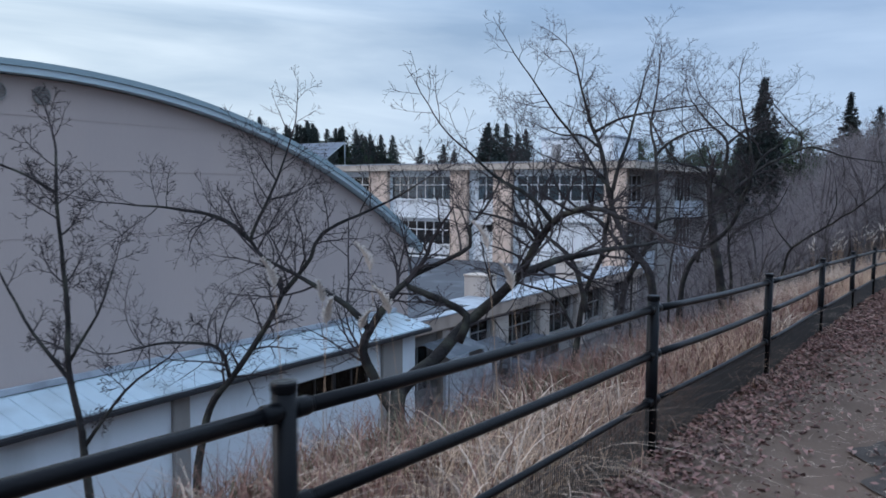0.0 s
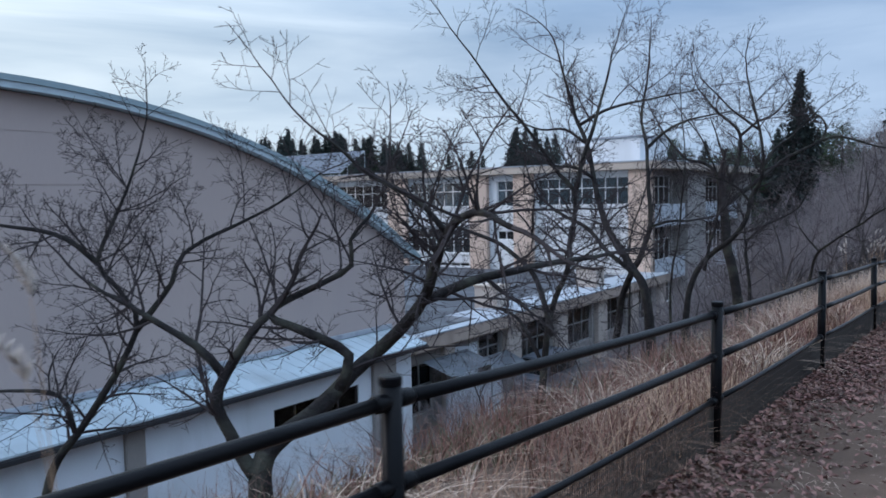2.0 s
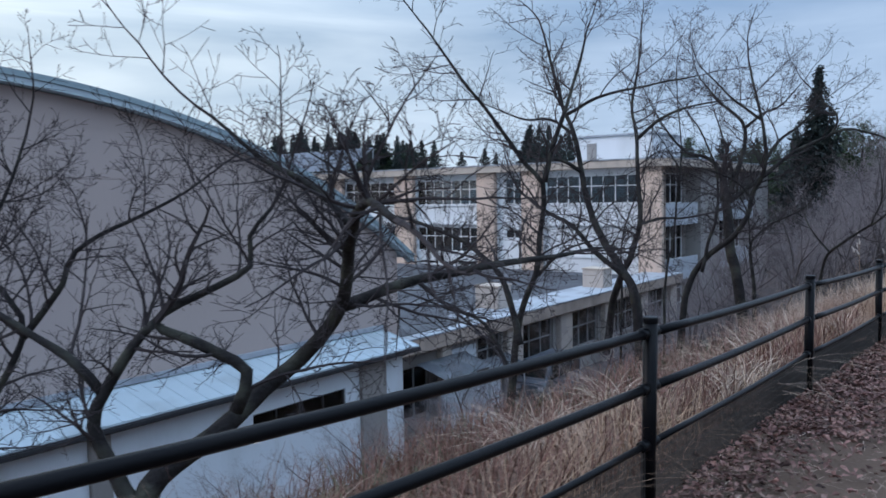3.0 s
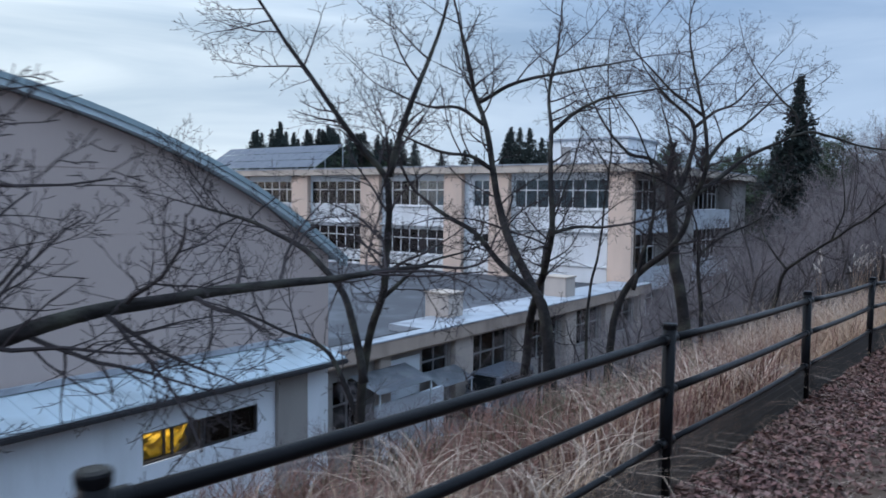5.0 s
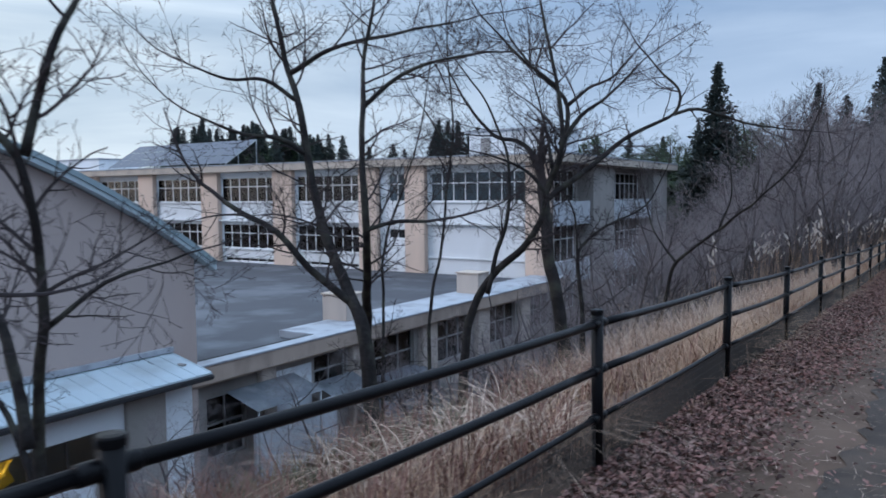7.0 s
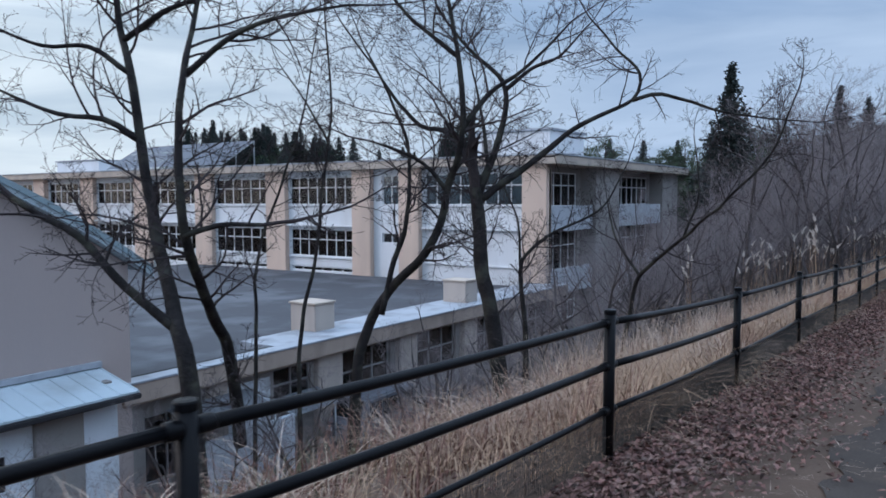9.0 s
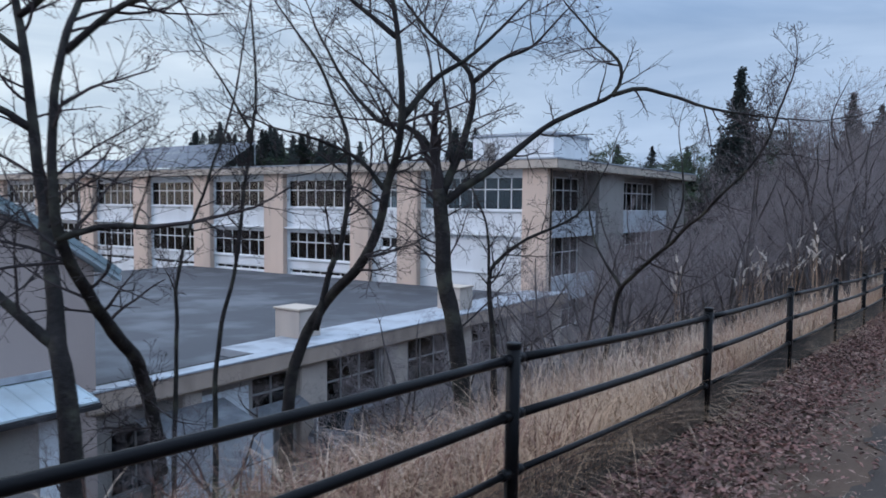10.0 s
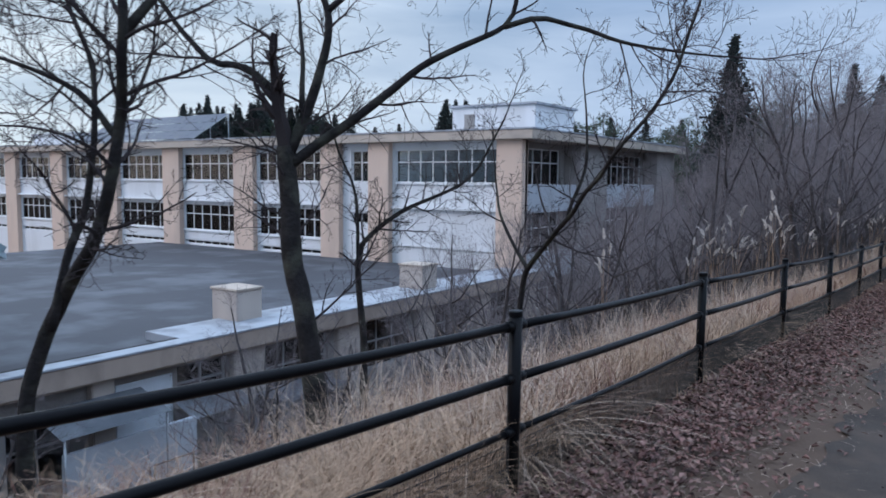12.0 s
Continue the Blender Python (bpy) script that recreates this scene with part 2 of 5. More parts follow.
def wall_mesh(name, us, zs, solid, place, thick):
    """A wall over a grid of cells; solid(u, z) says where it stands, place(u, d, z) lays it into the world, d is the depth behind its face."""
    verts, faces, index = [], [], {}

    def v(i, k, d):
        key = (i, k, d)
        if key not in index:
            index[key] = len(verts)
            verts.append(place(us[i], d * thick, zs[k]))
        return index[key]

    full = {(i, k) for i in range(len(us) - 1) for k in range(len(zs) - 1) if solid((us[i] + us[i + 1]) / 2, (zs[k] + zs[k + 1]) / 2)}
    for i, k in full:
        faces.append((v(i, k, 0), v(i + 1, k, 0), v(i + 1, k + 1, 0), v(i, k + 1, 0)))
        faces.append((v(i, k, 1), v(i, k + 1, 1), v(i + 1, k + 1, 1), v(i + 1, k, 1)))
        for di, dk, (a, b) in ((-1, 0, ((i, k), (i, k + 1))), (1, 0, ((i + 1, k + 1), (i + 1, k))), (0, -1, ((i + 1, k), (i, k))), (0, 1, ((i, k + 1), (i + 1, k + 1)))):
            if (i + di, k + dk) not in full:
                faces.append((v(*a, 0), v(*b, 0), v(*b, 1), v(*a, 1)))
    return mesh_from(name, verts, faces)


def tube_rings(points, radii, sides):
    """Vertices and faces of a tube along points."""
    pts = [Vector(p) for p in points]
    verts, faces = [], []
    side = None
    for i, p in enumerate(pts):
        way = (pts[min(i + 1, len(pts) - 1)] - pts[max(i - 1, 0)])
        way = way.normalized() if way.length > 1e-6 else Vector((0, 0, 1))
        if side is None:
            side = way.orthogonal().normalized()
        side = side - way * side.dot(way)
        side = side.normalized() if side.length > 1e-6 else way.orthogonal().normalized()
        other = way.cross(side)
        for k in range(sides):
            a = 2 * math.pi * k / sides
            verts.append(p + (side * math.cos(a) + other * math.sin(a)) * radii[i])
    for i in range(len(pts) - 1):
        for k in range(sides):
            k2 = (k + 1) % sides
            faces.append((i * sides + k, i * sides + k2, (i + 1) * sides + k2, (i + 1) * sides + k))
    faces.append(tuple(range(sides - 1, -1, -1)))
    faces.append(tuple((len(pts) - 1) * sides + k for k in range(sides)))
    return verts, faces


def join_tubes(name, tubes, smooth=True):
    verts, faces = [], []
    for points, radii, sides in tubes:
        v, f = tube_rings(points, radii, sides)
        o = len(verts)
        verts += [tuple(p) for p in v]
        faces += [tuple(k + o for k in face) for face in f]
    return mesh_from(name, verts, faces, smooth)


# ---- lie of the land ----
POST_Y = [-7.16, -4.16, -1.16, 1.84] + [4.7 + 3.0 * k for k in range(0, 21)]
TOP_Y = [-8.0, 1.84, 4.7, 7.7, 10.7, 13.7, 16.7, 19.7, 22.7, 25.7, 28.7, 46.0, 80.0]
TOP_Z = [1.74, 1.37, 1.286, 1.15, 1.075, 0.974, 0.868, 0.71, 0.615, 0.49, 0.35, -0.2, -0.4]
POST_HIGH = 0.95
YARD = -7.3


def fence_x(y):
    return -2.335 + 0.0292 * (y - 4.7)


def edge_z(y):
    return float(np.interp(y, TOP_Y, TOP_Z)) - POST_HIGH


def ground_z(x, y):
    g = edge_z(y)
    d = fence_x(y) - x
    n = 0.05 * noise.noise(Vector((x * 0.9, y * 0.9, 0))) + 0.02 * noise.noise(Vector((x * 3.1, y * 3.1, 2)))
    if d <= 0:
        return g + n * 0.5 - 0.02 * min(-d, 3)
    far = min(max((y - 66) / 40, 0), 1)
    low = YARD * (1 - far) + (g - 2) * far
    drop = np.interp(d, [0, 0.4, 2.2, 4.4, 11.0, 12.5], [0, 0.06, 0.62, 1.5, 0.96 * (g - low), g - low])
    return g - float(drop) + n * (0 if d > 12.4 else 1.6)


xs = np.concatenate([np.array([-900, -500, -300, -180, -110, -70, -40, -26, -18]), np.arange(-14, -8, 0.5), np.arange(-8, 2.01, 0.25), np.array([3, 4.5, 7, 12, 20, 40, 80, 160, 300, 600, 900])])
ys = np.concatenate([np.array([-900, -500, -250, -120, -60, -30, -15, -8]), np.arange(-4, 34, 0.3), np.arange(34, 80, 1.2), np.array([84, 90, 100, 115, 140, 180, 240, 340, 500, 900])])
gv = [(float(x), float(y), ground_z(x, y)) for y in ys for x in xs]
nx = len(xs)
gf = [(j * nx + i, j * nx + i + 1, (j + 1) * nx + i + 1, (j + 1) * nx + i) for j in range(len(ys) - 1) for i in range(nx - 1)]
tagged(part_of("ground", mesh_from("ground", gv, gf, True), M_SOIL), "brown bare soil hillside with dry undergrowth", "ground", kind="structure")

# dirt footpath on the bank's top, with a ragged edge
pv, pf = [], []
rows_y = np.arange(-8, 90, 0.1)
for j, y in enumerate(rows_y):
    edge = -0.98 + 0.0292 * (y - 12) + 0.26 * noise.noise(Vector((0, y * 0.8, 5))) + 0.14 * noise.noise(Vector((3, y * 3.3, 5)))
    for x in (edge, edge + 0.35, edge + 1.2, edge + 2.4):
        pv.append((x, float(y), ground_z(x, y) + 0.012))
    if j:
        for i in range(3):
            a = (j - 1) * 4 + i
            pf.append((a, a + 1, a + 5, a + 4))
tagged(part_of("path", mesh_from("path", pv, pf, True), M_DIRT), "damp trodden dirt footpath with fallen leaves along it", "path", kind="structure")
tagged(box_part("yard", (-60, -14.5, 5, 100, YARD - 0.4, YARD + 0.02), M_ASPHALT), "dark asphalt school yard at the foot of the bank", "yard", kind="structure")


# ---- windows ----
_shared = {}


def shared_box(key, w, d, h):
    """One mesh a size, for pieces that repeat."""
    if key not in _shared:
        bm = bmesh.new()
        box(bm, 0, w, 0, d, 0, h)
        _shared[key] = bpy.data.meshes.new(key[0])
        bm.to_mesh(_shared[key])
        bm.free()
    return _shared[key]


def window(parent, origin, turn, w, h, cols, split=0.5, bar=0.07, curtain=0.0, name="window", mat=None):
    """A window with its frame, mullions and panes; local x runs along the wall, y into it."""
    key = ("window", round(w, 2), round(h, 2), bar, mat)
    if key not in _shared:
        ring = [(x, y, z) for y in (0.0, 0.1) for x, z in ((0, 0), (w, 0), (w, h), (0, h), (bar, bar), (w - bar, bar), (w - bar, h - bar), (bar, h - bar))]
        quads = []
        for k in range(4):
            j = (k + 1) % 4
            quads += [(k, j, 4 + j, 4 + k), (8 + k, 12 + k, 12 + j, 8 + j), (k, 8 + k, 8 + j, j), (4 + k, 4 + j, 12 + j, 12 + k)]
        _shared[key] = mesh_from("window", ring, quads)
    f = part_of(name, _shared[key], mat or M_FRAME, parent)
    f.matrix_local = Matrix.Translation(origin) @ Matrix.Rotation(turn, 4, "Z")
    if split:
        t = part_of("transom", shared_box(("transom", round(w, 2), bar, mat), w - 2 * bar, 0.092, bar), mat or M_FRAME, f)
        t.location = (bar, 0.004, h * split - bar / 2)
    for c in range(1, cols):
        t = part_of("mullion", shared_box(("mullion", round(h, 2), bar, mat), bar * 0.8, 0.084, h - 2 * bar), mat or M_FRAME, f)
        t.location = (w * c / cols - bar * 0.4, 0.008, bar)
    levels = ((bar, h * split - bar / 2), (h * split + bar / 2, h - bar)) if split else ((bar, h - bar),)
    for c in range(cols):
        for z0, z1 in levels:
            pw = w / cols - bar * 0.8
            p = part_of("pane", shared_box(("pane", round(pw, 3), round(z1 - z0, 3)), pw, 0.008, z1 - z0), M_GLASS, f)
            p.location = (w * c / cols + bar * 0.4, 0.05, z0)
            p.visible_shadow = False
    if curtain:
        bm = bmesh.new()
        n = int(w / 0.12)
        cv = [bm.verts.new((w * i / n, 0.28 + 0.04 * math.sin(i * 1.9), z)) for i in range(int(n * curtain) + 1) for z in (0.05, h - 0.05)]
        for i in range(int(n * curtain)):
            bm.faces.new((cv[2 * i], cv[2 * i + 2], cv[2 * i + 3], cv[2 * i + 1]))
        bmesh.ops.solidify(bm, geom=bm.faces[:], thickness=0.01)
        part("curtain", bm, M_CURTAIN, f, "drawn grey curtain")
    return f


# ---- gymnasium ----
GYM_X, GYM_MID, GYM_TOP, GYM_R, GYM_HALF = -18.4, 9.64, 4.72, 25.65, 15.2


def arch_z(y):
    return GYM_TOP - GYM_R + math.sqrt(GYM_R ** 2 - (y - GYM_MID) ** 2)


gym = thing("gymnasium", "large grey-brown gymnasium with a shallow arched blue-green roof", "gymnasium", at=(GYM_X, GYM_MID, YARD))


def under(ob, parent):
    """Keeps world coordinates of a mesh built in place under a moved parent."""
    ob.matrix_parent_inverse = Matrix.Translation(-Vector(parent.location))
    return ob


bm = bmesh.new()
wy = [GYM_MID - 14.65 + 29.3 * i / 48 for i in range(49)]
outline = [(y, arch_z(y) - 0.31) for y in wy]
front = [bm.verts.new((GYM_X, y, z)) for y, z in [(wy[0], YARD - 0.3)] + outline + [(wy[-1], YARD - 0.3)]]
bm.faces.new(front[::-1])
r = bmesh.ops.extrude_face_region(bm, geom=bm.faces[:])
bmesh.ops.translate(bm, vec=(-40, 0, 0), verts=[v for v in r["geom"] if isinstance(v, bmesh.types.BMVert)])
bmesh.ops.recalc_face_normals(bm, faces=bm.faces[:])
under(part("wall", bm, M_GYM, gym), gym)
bm = bmesh.new()
ry = [GYM_MID - GYM_HALF + 2 * GYM_HALF * i / 64 for i in range(65)]
for x in (GYM_X + 0.38, GYM_X - 40.4):
    for y in ry:
        s = (y - GYM_MID) / GYM_R
        c = math.sqrt(1 - s * s)
        bm.verts.new((x, y, arch_z(y)))
        bm.verts.new((x, y - s * 0.12, arch_z(y) - 0.12 * c - 0.02))
bm.verts.ensure_lookup_table()
N = 65
for i in range(64):
    a, b2 = 2 * i, 2 * i + 2
    o = 2 * N
    for q in ((a, b2, b2 + o, a + o), (a + 1, a + 1 + o, b2 + 1 + o, b2 + 1), (a, a + 1, b2 + 1, b2), (a + o, b2 + o, b2 + 1 + o, a + 1 + o)):
        bm.faces.new([bm.verts[k] for k in q])
for a in (0, 128):
    bm.faces.new([bm.verts[k] for k in (a, a + 1, a + 1 + 2 * N, a + 2 * N)])
bmesh.ops.recalc_face_normals(bm, faces=bm.faces[:])
under(part("roof", bm, M_GYMROOF, gym, "arched blue-green metal roof"), gym)
# pale verge board under the roof's edge
bm = bmesh.new()
for x in (GYM_X + 0.34, GYM_X + 0.02):
    for y in ry:
        bm.verts.new((x, y, arch_z(y) - 0.145))
        bm.verts.new((x, y, arch_z(y) - 0.29))
bm.verts.ensure_lookup_table()
for i in range(64):
    a, b2, o = 2 * i, 2 * i + 2, 2 * N
    for q in ((a, a + 1, b2 + 1, b2), (a + o, b2 + o, b2 + 1 + o, a + 1 + o), (a + 1, a + 1 + o, b2 + 1 + o, b2 + 1), (a, b2, b2 + o, a + o)):
        bm.faces.new([bm.verts[k] for k in q])
bmesh.ops.recalc_face_normals(bm, faces=bm.faces[:])
under(part("verge_board", bm, M_TRIM, gym, "pale blue verge board with a grey lower edge"), gym)
# siding joints and round vents on the gable
for z in (0.75, 2.35, 3.55):
    half = math.sqrt(GYM_R ** 2 - (z + 0.5 - GYM_TOP + GYM_R) ** 2) if z > 0 else 14.6
    under(box_part("joint_strip", (GYM_X, GYM_X + 0.012, GYM_MID - min(half, 14.5), GYM_MID + min(half, 14.5), z - 0.015, z + 0.015), M_GYM, gym), gym)
for vy in (8.95, 9.95):
    vent = box_part("vent", (GYM_X, GYM_X + 0.03, vy - 0.02, vy + 0.02, 4.0, 4.04), M_CONC, gym, "round louvred wall vent")
    under(vent, gym)
    bm = bmesh.new()
    m = Matrix.Translation((GYM_X + 0.03, vy, 4.02)) @ Matrix.Rotation(radians(90), 4, "Y")
    bmesh.ops.create_cone(bm, cap_ends=False, segments=28, radius1=0.22, radius2=0.2, depth=0.08, matrix=m)
    bmesh.ops.solidify(bm, geom=bm.faces[:], thickness=0.025)
    part("rim", bm, M_CONC, vent)
    for k in range(-3, 4):
        hw = math.sqrt(0.2 ** 2 - (k * 0.055) ** 2)
        bm = bmesh.new()
        box(bm, 0, 0.05, -hw, hw, -0.008, 0.008)
        sl = part("slat", bm, M_CONC, vent)
        sl.matrix_local = Matrix.Translation((GYM_X + 0.02, vy, 4.02 + k * 0.055)) @ Matrix.Rotation(radians(35), 4, "Y")

# ---- lean-to annexe ----
annexe = thing("annexe", "low white lean-to annexe with a pale blue sheet roof", "annexe", at=(-17.2, 10, YARD))
AY0, AY1, AX = -6.0, 23.4, -17.2
holes = [(16.9, 20.4, -4.85, -4.05)]
us = sorted({AY0, AY1 - 0.3} | {u for h in holes for u in h[:2]})
zs = sorted({YARD - 0.2, -3.25} | {z for h in holes for z in h[2:]})
wall = wall_mesh("wall", us, zs, lambda u, z: not any(h[0] < u < h[1] and h[2] < z < h[3] for h in holes), lambda u, d, z: (AX - d, u, z), 0.2)
under(part_of("wall", wall, M_WHITE2, annexe), annexe)
under(box_part("end_wall", (GYM_X, AX - 0.2, AY1 - 0.5, AY1 - 0.3, YARD - 0.2, -2.95), M_CONC, annexe), annexe)
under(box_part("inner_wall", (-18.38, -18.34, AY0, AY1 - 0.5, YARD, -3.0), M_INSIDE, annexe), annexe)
# ribbed roof sheet
n = int((AY1 - AY0) / 0.45)
prof = []
for i in range(n):
    y0, y1 = AY0 + (AY1 - AY0) * i / n, AY0 + (AY1 - AY0) * (i + 1) / n
    prof += [(y0, 0.0), (y1 - 0.07, 0.0), (y1 - 0.05, 0.022), (y1 - 0.02, 0.022)]
prof.append((AY1, 0.0))
bm = bmesh.new()
top = [[bm.verts.new((x, y, z + h)) for y, h in prof] for x, z in ((-18.38, -2.78), (-16.72, -3.16))]
low = [[bm.verts.new((x, y, z - 0.05)) for y, h in prof] for x, z in ((-18.38, -2.78), (-16.72, -3.16))]
for i in range(len(prof) - 1):
    for q in ((top[0][i], top[1][i], top[1][i + 1], top[0][i + 1]), (low[0][i], low[0][i + 1], low[1][i + 1], low[1][i]), (top[1][i], low[1][i], low[1][i + 1], top[1][i + 1]), (top[0][i], top[0][i + 1], low[0][i + 1], low[0][i])):
        bm.faces.new(q)
for i in (0, -1):
    bm.faces.new((top[0][i], top[1][i], low[1][i], low[0][i]))
bmesh.ops.recalc_face_normals(bm, faces=bm.faces[:])
under(part("roof", bm, M_LEANTO, annexe, "pale blue ribbed sheet roof"), annexe)
under(box_part("flashing", (-18.4, -18.28, AY0, AY1, -2.76, -2.62), M_COPING, annexe), annexe)
under(box_part("gutter", (-16.73, -16.6, AY0, AY1, -3.34, -3.2), M_DARKMETAL, annexe, "dark eaves gutter", bevel=0.03), annexe)
for py in (-3.6, 4.4, 12.35, 21.0):
    under(box_part("pilaster", (AX, AX + 0.14, py, py + (1.15 if py > 20 else 0.5), YARD - 0.2, -3.26), M_CONC, annexe, "bare concrete pilaster", bevel=0.02), annexe)
for k, (wy0, wy1) in enumerate(((16.9, 18.62), (18.66, 20.4))):
    f = window(annexe, Vector((AX - 0.05, wy0, -4.85)) - Vector(annexe.location), radians(90), wy1 - wy0, 0.8, 2, 0, 0.05, mat=M_DARKMETAL)
    if k == 0:
        f["label"] = "open window with dark frame"
# made-up yellow sheet that stands in for the window's yellow glow
tarp = thing("tarpaulin", "crumpled bright yellow sheet standing in for the glow in the annexe window", "tarpaulin", at=(-17.72, 17.75, -5.35))
bm = bmesh.new()
bmesh.ops.create_grid(bm, x_segments=14, y_segments=12, size=0.5)
for v in bm.verts:
    u, w = v.co.x, v.co.y
    v.co = (0.12 * noise.noise(Vector((u * 6, w * 5, 1))), u * 1.45 + 0.06 * math.sin(w * 9), 0.95 + w * 0.95 + 0.14 * noise.noise(Vector((u * 3, 0, 4))))
bmesh.ops.solidify(bm, geom=bm.faces[:], thickness=0.012)
part("sheet", bm, M_YELLOW, tarp)
bm = bmesh.new()
box(bm, 0.06, 0.1, -0.03, 0.03, 0, 1.4)
part("prop", bm, M_DARKMETAL, tarp)

# unseen fill lamp added to brighten the yellow sheet behind the window
room = new("annexe_fill_lamp", bpy.data.lights.new("annexe_fill_lamp", "POINT"))
room.data.energy, room.data.color, room.data.shadow_soft_size = 55, (1.0, 0.8, 0.5), 0.08
room.location = (-17.5, 17.75, -3.72)

# ---- low flat-roofed wing ----
LX, LY0, LY1, LROOF = -18.9, 24.2, 52.3, -3.95
wing = thing("low_wing", "low concrete school wing with a dark flat roof and pale eaves", "school wing", at=(LX, 38, YARD))
openings = [(29.9, 31.7, -5.5, -4.2), (33.2, 36.3, -6.1, -4.15), (38.2, 41.2, -6.1, -4.15), (43.0, 46.0, -6.1, -4.15), (47.6, 50.6, -6.1, -4.15), (25.0, 26.6, -6.6, -4.6)]
us = sorted({LY0, LY1} | {u for h in openings for u in h[:2]})
zs = sorted({YARD - 0.2, LROOF} | {z for h in openings for z in h[2:]})
under(part_of("wall", wall_mesh("wall", us, zs, lambda u, z: not any(h[0] < u < h[1] and h[2] < z < h[3] for h in openings), lambda u, d, z: (LX - d, u, z), 0.25), M_CONC, wing), wing)
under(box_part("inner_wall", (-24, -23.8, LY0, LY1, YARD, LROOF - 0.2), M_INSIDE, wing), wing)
under(box_part("end_wall", (-50, LX - 0.25, LY0, LY0 + 0.25, YARD - 0.2, LROOF), M_CONC, wing), wing)
for h in openings:
    window(wing, Vector((LX - 0.1, h[0], h[2])) - Vector(wing.location), radians(90), h[1] - h[0], h[3] - h[2], max(2, int((h[1] - h[0]) / 0.8)), 0.55, 0.06, mat=M_GREYFRAME)
under(box_part("roof", (-52, -18.45, LY0 - 0.2, LY1, LROOF, LROOF + 0.22), M_ROOF, wing, "dark flat roof with pale worn patches"), wing)
under(box_part("eaves_board", (-18.45, -18.3, LY0 - 0.2, LY1, LROOF - 0.02, LROOF + 0.52), M_EAVES, wing, "stained beige eaves board", bevel=0.02), wing)
under(box_part("coping", (-18.85, -18.27, LY0 - 0.2, LY1, LROOF + 0.52, LROOF + 0.58), M_COPING, wing, "pale metal coping", bevel=0.015), wing)
under(box_part("eaves_slab", (-20.9, -18.85, 30.2, LY1, LROOF + 0.22, LROOF + 0.5), M_COPING, wing, "pale concrete roof margin", bevel=0.02), wing)
under(box_part("roof_gutter", (-19.25, -18.86, LY0, 30.15, LROOF + 0.22, LROOF + 0.52), M_RUBBER, wing, "black roof-edge gutter", bevel=0.02), wing)
under(box_part("soffit", (LX, -18.45, LY0, LY1, LROOF - 0.1, LROOF), M_FASCIA, wing), wing)
for py, pw, mat in ((27.1, 0.65, M_BEIGE), (31.8, 1.3, M_BEIGE), (36.6, 1.2, M_BEIGE), (41.5, 1.2, M_BEIGE), (46.3, 1.1, M_BEIGE), (51.0, 1.1, M_BEIGE)):
    under(box_part("pillar", (LX, LX + 0.28, py, py + pw, YARD - 0.2, LROOF - 0.11), mat, wing, "", bevel=0.03), wing)
for cy, cx in ((33.0, -21.2), (42.7, -20.6)):
    ch = thing("chimney_block", "square beige rendered chimney block on the low roof", "chimney", at=(cx, cy, LROOF + 0.22))
    box_part("body", (0, 1.3, 0, 1.1, 0, 1.28), M_BEIGE, ch, bevel=0.03)
    box_part("cap", (-0.05, 1.35, -0.05, 1.15, 1.28, 1.36), M_FASCIA, ch, bevel=0.02)

# ---- school ----
SY, SX, STOP = 52.6, -19.7, 3.55
school = thing("school_building", "long three-storey white school building with peach pillars", "school", at=(SX, SY, YARD))
loc = Vector(school.location)
bays = [(-40.9, -34.7)] + [(-49.25 - 8.25 * k, -43.2 - 8.25 * k) for k in range(6)]
up, dn = (1.14, 3.13), (-2.6, -0.62)
holes = [(-28.65, -21.4, *up), (-32.2, -30.65, *up), (-32.2, -30.65, -1.46, -0.74)]
for a, b2 in bays:
    holes += [(a, b2, *up), (a, b2, *dn), (a + 0.2, b2 - 0.2, -3.68, -3.35)]
us = sorted({-98.0, SX} | {u for h in holes for u in h[:2]})
zs = sorted({YARD - 0.2, STOP} | {z for h in holes for z in h[2:]})
under(part_of("south_wall", wall_mesh("south_wall", us, zs, lambda u, z: not any(h[0] < u < h[1] and h[2] < z < h[3] for h in holes), lambda u, d, z: (u, SY + d, z), 0.25), M_WHITE, school), school)
for k, h in enumerate(holes):
    w, hh = h[1] - h[0], h[3] - h[2]
    cols = max(2, round(w / 0.95)) if hh > 0.4 else 6
    window(school, Vector((h[0], SY + 0.1, h[2])) - loc, 0, w, hh, cols, 0.62 if hh > 1 else 0, 0.075, curtain=(0.0, 0.35, 0.0, 0.6)[k % 4] if hh > 1 else 0)
EAST = SX - 1.0
side = [(53.3, 58.9, 1.05, 3.2), (53.3, 58.9, -3.0, -0.5), (64.0, 73.0, 1.05, 3.2), (64.0, 73.0, -3.0, -0.5), (53.3, 58.9, -6.3, -4.4), (64.0, 73.0, -6.3, -4.4)]
us = sorted({SY + 0.25, 77.25} | {u for h in side for u in h[:2]})
zs = sorted({YARD - 0.2, STOP} | {z for h in side for z in h[2:]})
# recess shade is put into the east wall by the darker concrete colour
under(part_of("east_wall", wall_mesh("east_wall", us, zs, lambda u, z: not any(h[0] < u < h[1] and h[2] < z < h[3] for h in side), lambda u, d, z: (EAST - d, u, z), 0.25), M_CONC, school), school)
for h in side:
    window(school, Vector((EAST - 0.1, h[0], h[2])) - loc, radians(90), h[1] - h[0], h[3] - h[2], max(3, round((h[1] - h[0]) / 1.1)), 0.62, 0.075, curtain=0.0)
under(box_part("corner_wall", (EAST, SX, SY + 0.004, SY + 0.3, YARD, STOP - 0.004), M_PEACH, school), school)
